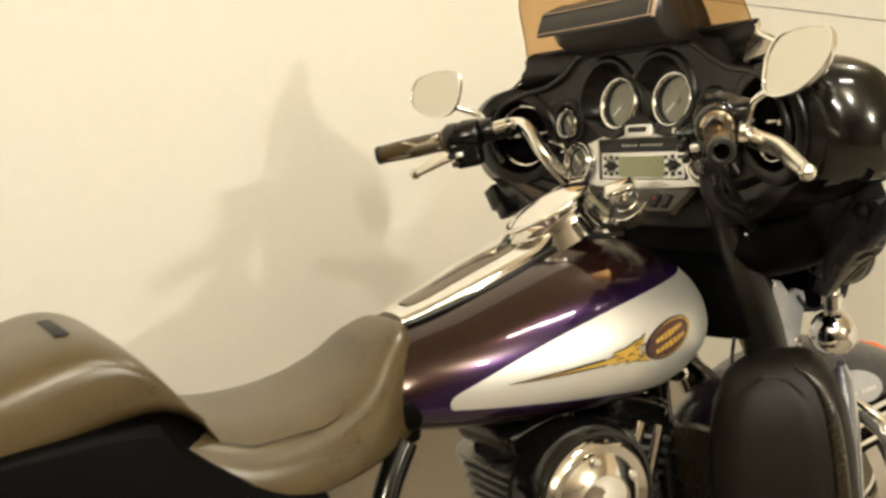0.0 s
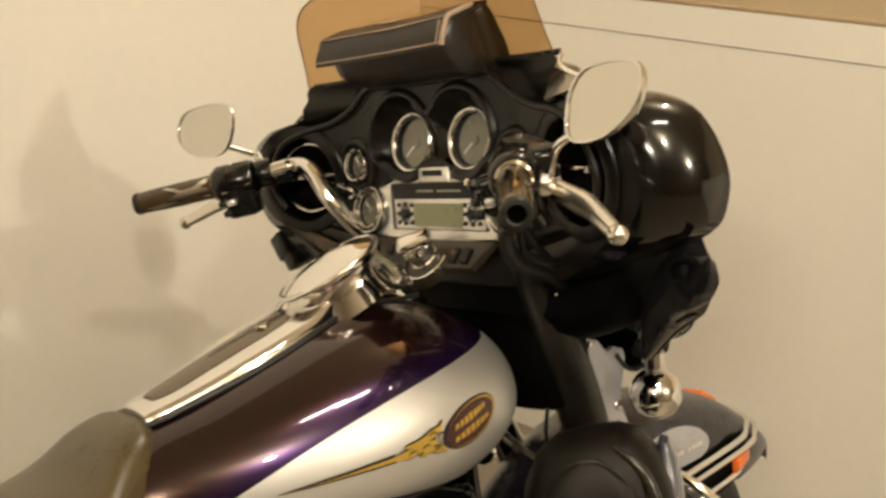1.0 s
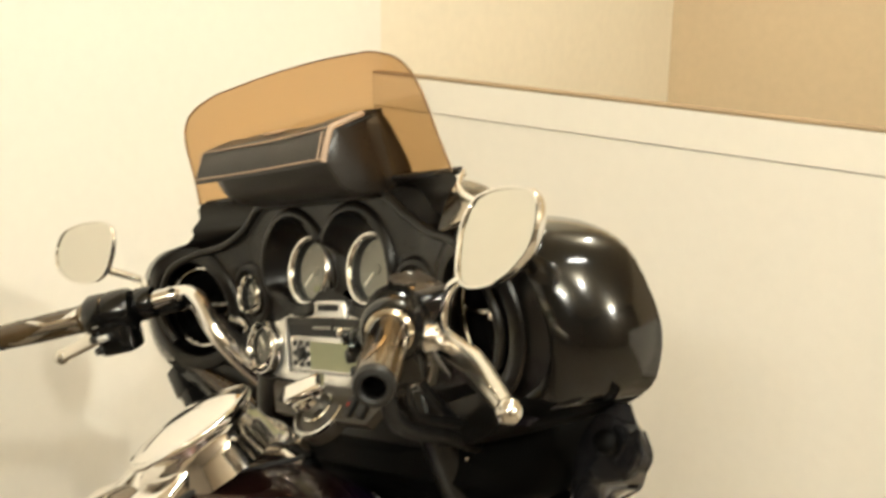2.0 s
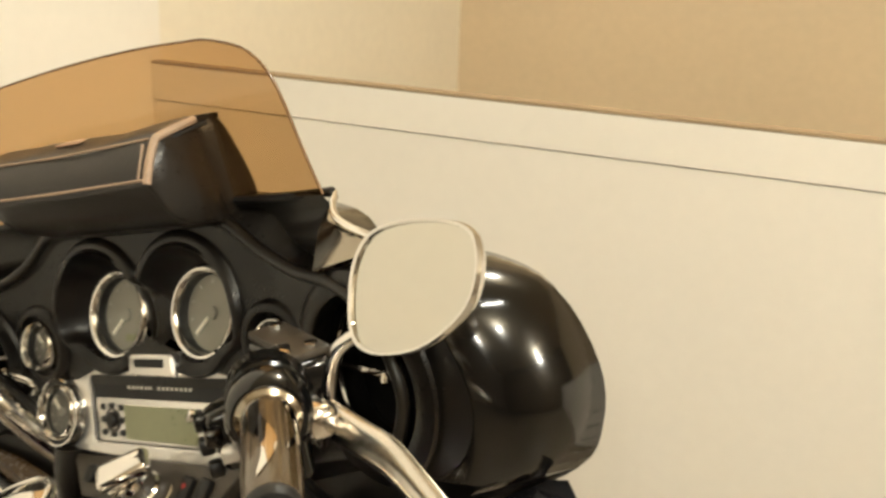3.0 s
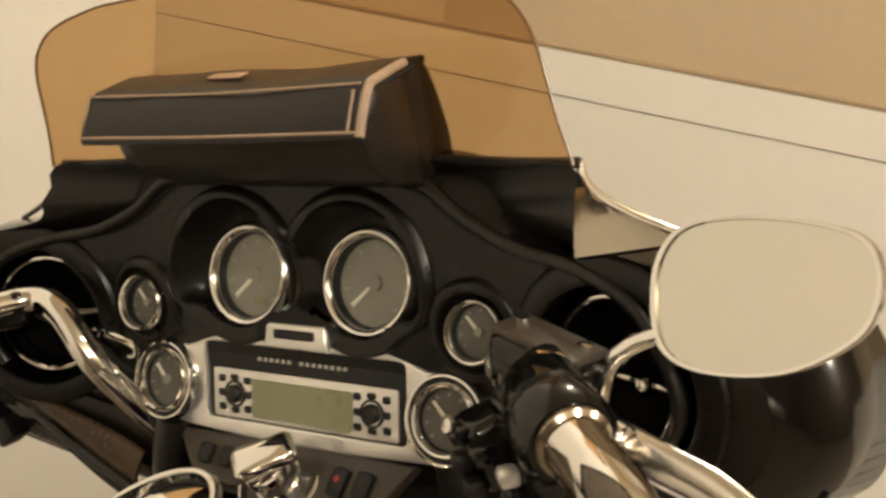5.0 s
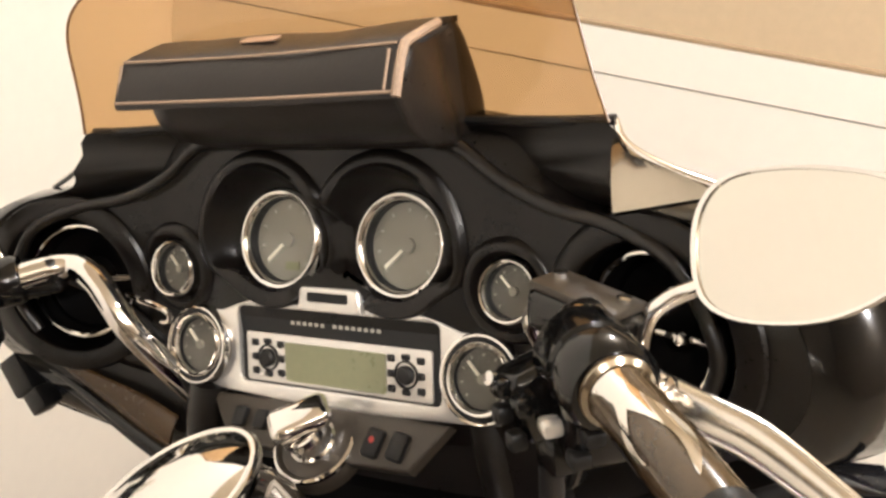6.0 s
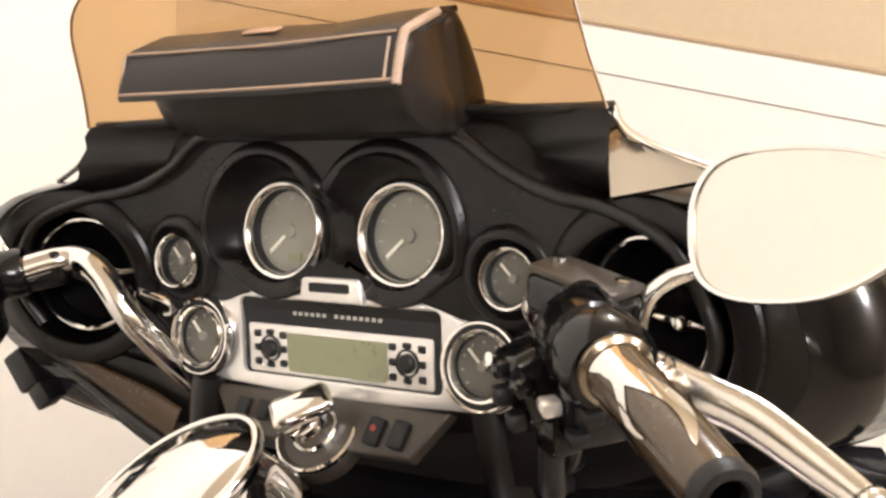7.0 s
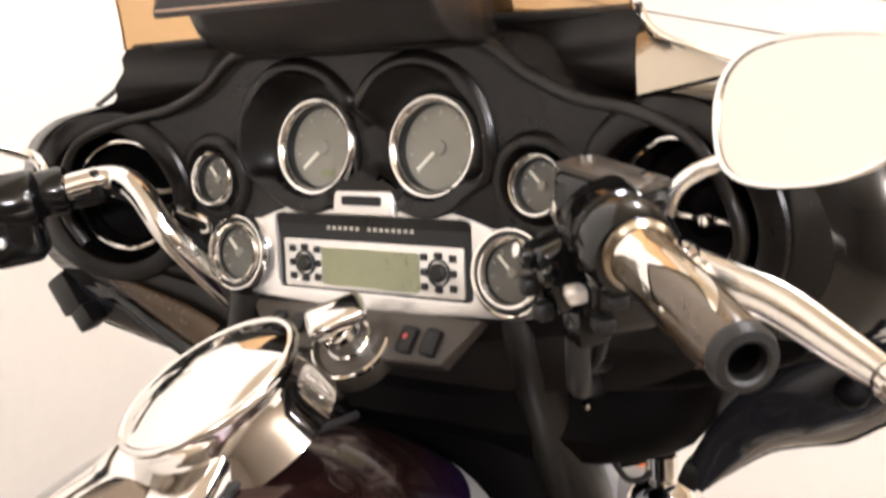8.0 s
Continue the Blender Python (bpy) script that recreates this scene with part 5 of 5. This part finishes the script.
rings = []
for v in curve([(y, z, 0) for y, z in CROWN], 4):
    most = min(0.165, max(v.y + 0.835, 0.012))
    side_ = [(fender_half(v.x) * q, v.x, v.y - d * most / 0.165) for q, d in SIDE]
    rings.append([(-x, y, z) for x, y, z in side_[:0:-1]] + side_)
low_ = [[(x * 0.96, y, z - 0.004) for x, y, z in r_] for r_ in rings]
fen = part("front_fender", loft([a + b[::-1] for a, b in zip(rings, low_)], True, True), FENDERPAINT, bike, "dark purple front fender with silver panel", sharp=60)
for s in (-1, 1):
    oval = [(0.408 + 0.100 * math.cos(a), -0.706 - 0.16 * 0.100 * math.cos(a) + (0.040 if math.sin(a) > 0 else 0.036) * math.sin(a)) for a in (2 * math.pi * k / 36 for k in range(36))]
    oc = Vector((0.408, -0.706))
    pts = [[(s * (fender_x(y, z) + 0.0025), y, z) for y, z in [tuple(oc.lerp(Vector(o), k)) for o in oval]] for k in (1.0, 0.75, 0.5, 0.25, 0.02)]
    pn = part("fender_panel", loft(pts, True, False), CREAMY, bike, "silver fender panel")
    for k in range(11):
        if k not in (6,):
            y, z = 0.352 + 0.0125 * k, -0.708 - 0.010 * k / 10
            part("letter_bar", box((0.002, 0.007, 0.007), Matrix.Translation((s * (fender_x(y, z) + 0.003), y, z)), 0), WHITE, pn, smooth=False)
    # Black plate stands in for the dark open space behind the rails.
    part("rail_backing", plate([(v.x, v.y) for v in curve([(0.30, -0.742, 0), (0.50, -0.744, 0), (0.60, -0.742, 0), (0.63, -0.77, 0), (0.60, -0.822, 0), (0.45, -0.835, 0), (0.30, -0.83, 0)], 4, True)], Matrix.Translation((s * 0.099, 0, 0)) @ Matrix(((0, 0, s, 0), (1, 0, 0, 0), (0, 1, 0, 0), (0, 0, 0, 1))), 0.004), DEEP, fen)
    for y0, y1, z in ((0.38, 0.604, -0.753), (0.38, 0.633, -0.774), (0.38, 0.575, -0.812)):
        part("fender_rail", tube([(s * 0.109, y0, z), (s * 0.111, 0.5 * (y0 + y1), z), (s * 0.109, y1, z), (s * 0.092, y1 + 0.045, z), (s * 0.060, y1 + 0.10, z), (0, y1 + 0.135, z)], 0.0062, 10), CHROME, fen, "chrome fender rail")
    part("side_marker", box((0.016, 0.062, 0.024), Matrix.Translation((s * 0.106, 0.602, -0.795)) @ Matrix.Rotation(radians(10 * s), 4, "Z"), 0.004, 2), ORANGE, fen, "orange side marker lens")
part("fender_light", box((0.045, 0.06, 0.014), Matrix.Translation((0, 0.645, -0.697)) @ Matrix.Rotation(radians(-32), 4, "X"), 0.005, 2), ORANGE, fen, "red-orange fender tip lens")


def wheel(name, c, k=1.122):
    wm = facing(c, (1, 0, 0)) @ Matrix.Scale(k, 4)
    w = part(name, lathe([(0.24, -0.055), (0.285, -0.064), (0.315, -0.05), (0.325, -0.025), (0.328, 0), (0.325, 0.025), (0.315, 0.05), (0.285, 0.064), (0.24, 0.055), (0.232, 0.04), (0.232, -0.04), (0.24, -0.055)], wm, 64), RUBBER, bike, "black tyre on a chrome wheel")
    part("rim", lathe([(0.24, -0.05), (0.235, -0.045), (0.215, -0.03), (0.215, 0.03), (0.235, 0.045), (0.24, 0.05)], wm, 64), CHROME, w)
    part("hub", lathe([(0, -0.07), (0.04, -0.07), (0.045, -0.04), (0.045, 0.04), (0.04, 0.07), (0, 0.07)], wm, 32), CHROME, w)
    for q in range(9):
        a = 2 * math.pi * q / 9
        part("spoke", box((0.18, 0.03, 0.022), wm @ Matrix.Rotation(a, 4, "Z") @ Matrix.Translation((0.13, 0, 0)), 0.006, 2), CHROME, w)


wheel("front_wheel", WC)
wheel("rear_wheel", BODY @ Vector((0, -1.26, -1.054)))

# ------------------------------------------------------------------ engine and frame
ac = part("air_cleaner", lathe([(0.112, -0.06), (0.114, -0.02), (0.110, 0.0), (0.104, 0.008), (0.098, 0.008), (0.096, 0.002)], BODY @ facing((0.212, -0.337, -0.632), (1, 0, 0)), 56), BLACK, bike, "round chrome air cleaner with black ring")
part("cleaner_dish", lathe([(0.098, 0.0), (0.094, 0.010), (0.086, 0.016), (0.078, 0.014), (0.072, 0.012), (0.060, 0.020), (0.045, 0.026), (0.043, 0.022), (0.03, 0.022), (0.02, 0.026), (0, 0.027)], BODY @ facing((0.212, -0.337, -0.632), (1, 0, 0)), 56), CHROME, ac, "polished dish")
for k in range(5):
    a = 2 * math.pi * k / 5 + 0.4
    part("dish_dimple", lathe([(0.010, 0.0), (0.009, 0.004), (0, 0.005)], BODY @ facing((0.228, -0.337, -0.632), (1, 0, 0)) @ Matrix.Translation((0.062 * math.cos(a), 0.062 * math.sin(a), 0)), 14), CHROME, ac)
for lean, cy in ((13, -0.262), (-24, -0.292)):
    cm = BODY @ Matrix.Translation((0.03, cy, -0.885)) @ Matrix.Rotation(radians(lean), 4, "X")
    cyl = part("engine_cylinder", lathe([(0.075, 0.10), (0.075, 0.32)], cm, 32), BLACK, bike, "finned black engine cylinder")
    for k in range(11):
        part("fin", plate(rounded(0.205, 0.165, 0.045), cm @ Matrix.Translation((0, 0, 0.12 + 0.0185 * k)), 0.006, 0.0015), ENGINE, cyl)
    part("rocker_cover", box((0.17, 0.13, 0.05), cm @ Matrix.Translation((0, 0, 0.346)), 0.018, 3), BLACK, cyl, "gloss black rocker cover")
    part("pushrod_tube", tube([cm @ Vector((0.10, 0.03, 0.02)), cm @ Vector((0.105, 0.02, 0.33))], 0.012, 12, 2), CHROME, cyl)
    part("pushrod_tube", tube([cm @ Vector((0.10, -0.03, 0.02)), cm @ Vector((0.105, -0.02, 0.33))], 0.012, 12, 2), CHROME, cyl)
part("crankcase", box((0.30, 0.46, 0.24), BODY @ Matrix.Translation((0, -0.40, -0.98)), 0.05, 4), ENGINE, bike, "satin aluminium crankcase")
part("engine_cover", lathe([(0.11, 0), (0.11, 0.03), (0.095, 0.045), (0.05, 0.052), (0, 0.053)], BODY @ facing((0.15, -0.33, -0.95), (1, 0, 0)), 40), CHROME, bike, "chrome timing cover")
for s in (-1, 1):
    part("frame_tube", tube([BODY @ Vector(q) for q in ((s * 0.05, -0.06, -0.50), (s * 0.07, -0.075, -0.70), (s * 0.11, -0.10, -1.04), (s * 0.14, -0.35, -1.12), (s * 0.14, -0.62, -1.11), (s * 0.14, -0.69, -0.95), (s * 0.13, -0.66, -0.72), (s * 0.115, -0.625, -0.58), (s * 0.10, -0.57, -0.50))], 0.019, 14), BLACK, bike, "black steel frame tube")
    part("frame_tube", tube([BODY @ Vector(q) for q in ((s * 0.05, -0.30, -0.505), (s * 0.07, -0.55, -0.475), (s * 0.10, -0.70, -0.47), (s * 0.14, -0.85, -0.50), (s * 0.15, -1.25, -0.49))], 0.017, 14), BLACK, bike)
    part("swing_arm", box((0.03, 0.56, 0.05), BODY @ Matrix.Translation((s * 0.12, -1.0, -0.95)), 0.01, 2), BLACK, bike)
# Ribbed black block added to darken the gap behind the front wheel.
part("gap_block", box((0.15, 0.05, 0.34), BODY @ Matrix.Translation((0.125, -0.045, -0.80)), 0.014, 3), RIDGE, bike, "added black block darkening the gap behind the front wheel")
for k in range(6):
    part("block_rib", box((0.135, 0.008, 0.006), BODY @ Matrix.Translation((0.125, -0.072, -0.67 - 0.045 * k)), 0.002, 1), RUBBER, bike)
part("cross_bolt", tube([(0.06, 0.0, -0.525), (0.13, -0.02, -0.545), (0.185, -0.03, -0.56)], 0.006, 10), CHROME, bike)
part("tank_bracket", box((0.05, 0.03, 0.02), BODY @ Matrix.Translation((0.10, -0.07, -0.53)), 0.005, 2), CHROME, bike)
part("side_stand", tube([BODY @ Vector(q) for q in ((-0.13, -0.45, -1.08), (-0.22, -0.42, -1.20), (-0.33, -0.38, -1.34))], 0.012, 10), CHROME, bike, "chrome side stand")
column([(-0.50, 0, -1.15, 0.155, 0.26), (-0.56, 0, -1.16, 0.16, 0.28), (-0.66, 0, -1.18, 0.13, 0.30)], BLACK, "rear_fender", "gloss black rear fender", m=BODY)
part("side_cover", plate([(v.x, v.y) for v in curve([(-0.98, -0.50, 0), (-0.80, -0.515, 0), (-0.76, -0.60, 0), (-0.82, -0.72, 0), (-0.98, -0.73, 0), (-1.02, -0.6, 0)], 5, True)], BODY @ Matrix.Translation((0.135, 0, 0)) @ Matrix(((0, 0, 1, 0), (1, 0, 0, 0), (0, 1, 0, 0), (0, 0, 0, 1))), 0.03, 0.01), BLACK, bike, "gloss black side cover")

# ------------------------------------------------------------------ bag on the windshield
PLACE = Matrix.Translation((-0.004, 0.006, -0.011))
bag = new("windshield_bag")
bag.matrix_world = BIKE_AT @ Matrix.Translation((0, 0, -H))
tagged(bag, "black leather windshield bag with tan stitched edges", "bag")


def bag_ring(x, k=1.0):
    """The body's outline in the y-z plane."""
    return [(x, -0.02 + (y + 0.02) * k, 0.04 + (z - 0.04) * k) for y, z in ((0.002, 0.080), (-0.03, 0.075), (-0.060, 0.066), (-0.073, 0.045), (-0.064, 0.022), (-0.045, 0.006), (-0.018, -0.003), (0.012, -0.003), (0.030, 0.004), (0.034, 0.014), (0.026, 0.042), (0.012, 0.070))]


part("bag_body", loft([bag_ring(-0.112, 0.86), bag_ring(-0.108, 0.96), bag_ring(-0.09), bag_ring(0.0), bag_ring(0.134), bag_ring(0.138, 0.97), bag_ring(0.1385, 0.5)]), LEATHER, bag, "black leather pouch body", sharp=50)
LID = [(0.006, 0.083), (-0.02, 0.0835), (-0.058, 0.0755), (-0.066, 0.0705), (-0.075, 0.055), (-0.0815, 0.040)]
rows_ = []
for x in np.linspace(-0.135, 0.143, 22):
    sag = 0.003 * math.sin(3.1 * (float(x) + 0.14) / 0.28) + 0.0012 * math.sin(40 * float(x))
    rows_.append([(float(x), y, z - sag * (1 if i < 4 else 0.3)) for i, (y, z) in enumerate(LID)])
top_ = [[(x, y - 0.001, z + 0.0045) for x, y, z in r_] for r_ in rows_]
lid = part("bag_lid", loft([a + b[::-1] for a, b in zip(rows_, top_)], True, True), LEATHER, bag, "black leather flap", sharp=55)
part("flap_piping", tube([(0.1425, y - 0.001, z + 0.002) for y, z in LID[1:]], 0.0036, 8, 4), TAN, lid, "worn tan edge binding")
part("flap_stitch", tube([(-0.133, -0.0822, 0.0455), (0.0, -0.0822, 0.0445), (0.139, -0.0825, 0.0455)], 0.0013, 6, 6), TAN, lid)
part("flap_stitch", tube([(-0.133, -0.0665, 0.0765), (0.0, -0.0665, 0.0745), (0.137, -0.0665, 0.0765)], 0.0012, 6, 6), TAN, lid)
part("flap_stitch", tube([(-0.1335, -0.080, 0.047), (-0.1335, -0.069, 0.074)], 0.0012, 6, 2), TAN, lid)
part("flap_stitch", tube([(0.133, -0.082, 0.047), (0.133, -0.070, 0.073)], 0.0012, 6, 2), TAN, lid)
part("bag_badge", box((0.034, 0.012, 0.002), Matrix.Translation((-0.012, -0.035, 0.0845)) @ Matrix.Rotation(radians(10), 4, "X"), 0.0008, 1), PATCH, lid, "small faded tan badge")
END = [(0.006, 0.084), (-0.02, 0.0845), (-0.058, 0.0770), (-0.067, 0.0715), (-0.076, 0.056), (-0.080, 0.043), (-0.073, 0.030), (-0.062, 0.012), (-0.045, 0.002), (-0.018, -0.004), (0.012, -0.004), (0.031, 0.005), (0.034, 0.016), (0.026, 0.044)]
# the end panel is a soft cushion with a fold down its middle
outline = [(v.x, v.y) for v in curve([(y, z, 0) for y, z in END], 4, True)]
rings = []
for k, out in ((1.0, 0.0), (1.0, 0.0030), (0.975, 0.0045), (0.92, 0.0056), (0.82, 0.0064), (0.68, 0.0068), (0.5, 0.0070), (0.3, 0.0070), (0.1, 0.0069)):
    row = []
    for y, z in outline:
        y2, z2 = -0.022 + (y + 0.022) * k, 0.038 + (z - 0.038) * k
        fold = 0.0045 * math.exp(-((y2 + 0.008 + 0.22 * (z2 - 0.04)) / 0.010) ** 2) + 0.0012 * math.sin(95 * y2 + 60 * z2)
        row.append((0.1375 + out - (fold if k < 0.96 else 0.0), y2, z2))
    rings.append(row)
part("bag_end", loft(rings), SHEEN, bag, "soft black leather end panel", sharp=70)
# Thin black strip laid in as the shade under the flap's edge.
part("flap_shadow_strip", box((0.004, 0.046, 0.004), Matrix.Translation((0.1415, -0.030, 0.0775)) @ Matrix.Rotation(radians(11), 4, "X"), 0.001, 1), MATT, bag, "black strip for the shade in the slit under the flap")
part("bag_gusset", tube([(0.137, -0.066, 0.024), (0.137, -0.045, 0.006), (0.137, -0.018, -0.003), (0.137, 0.012, -0.003), (0.137, 0.031, 0.005), (0.137, 0.034, 0.015), (0.137, 0.026, 0.042), (0.137, 0.010, 0.074)], 0.0025, 8, 4), LEATHER, bag)
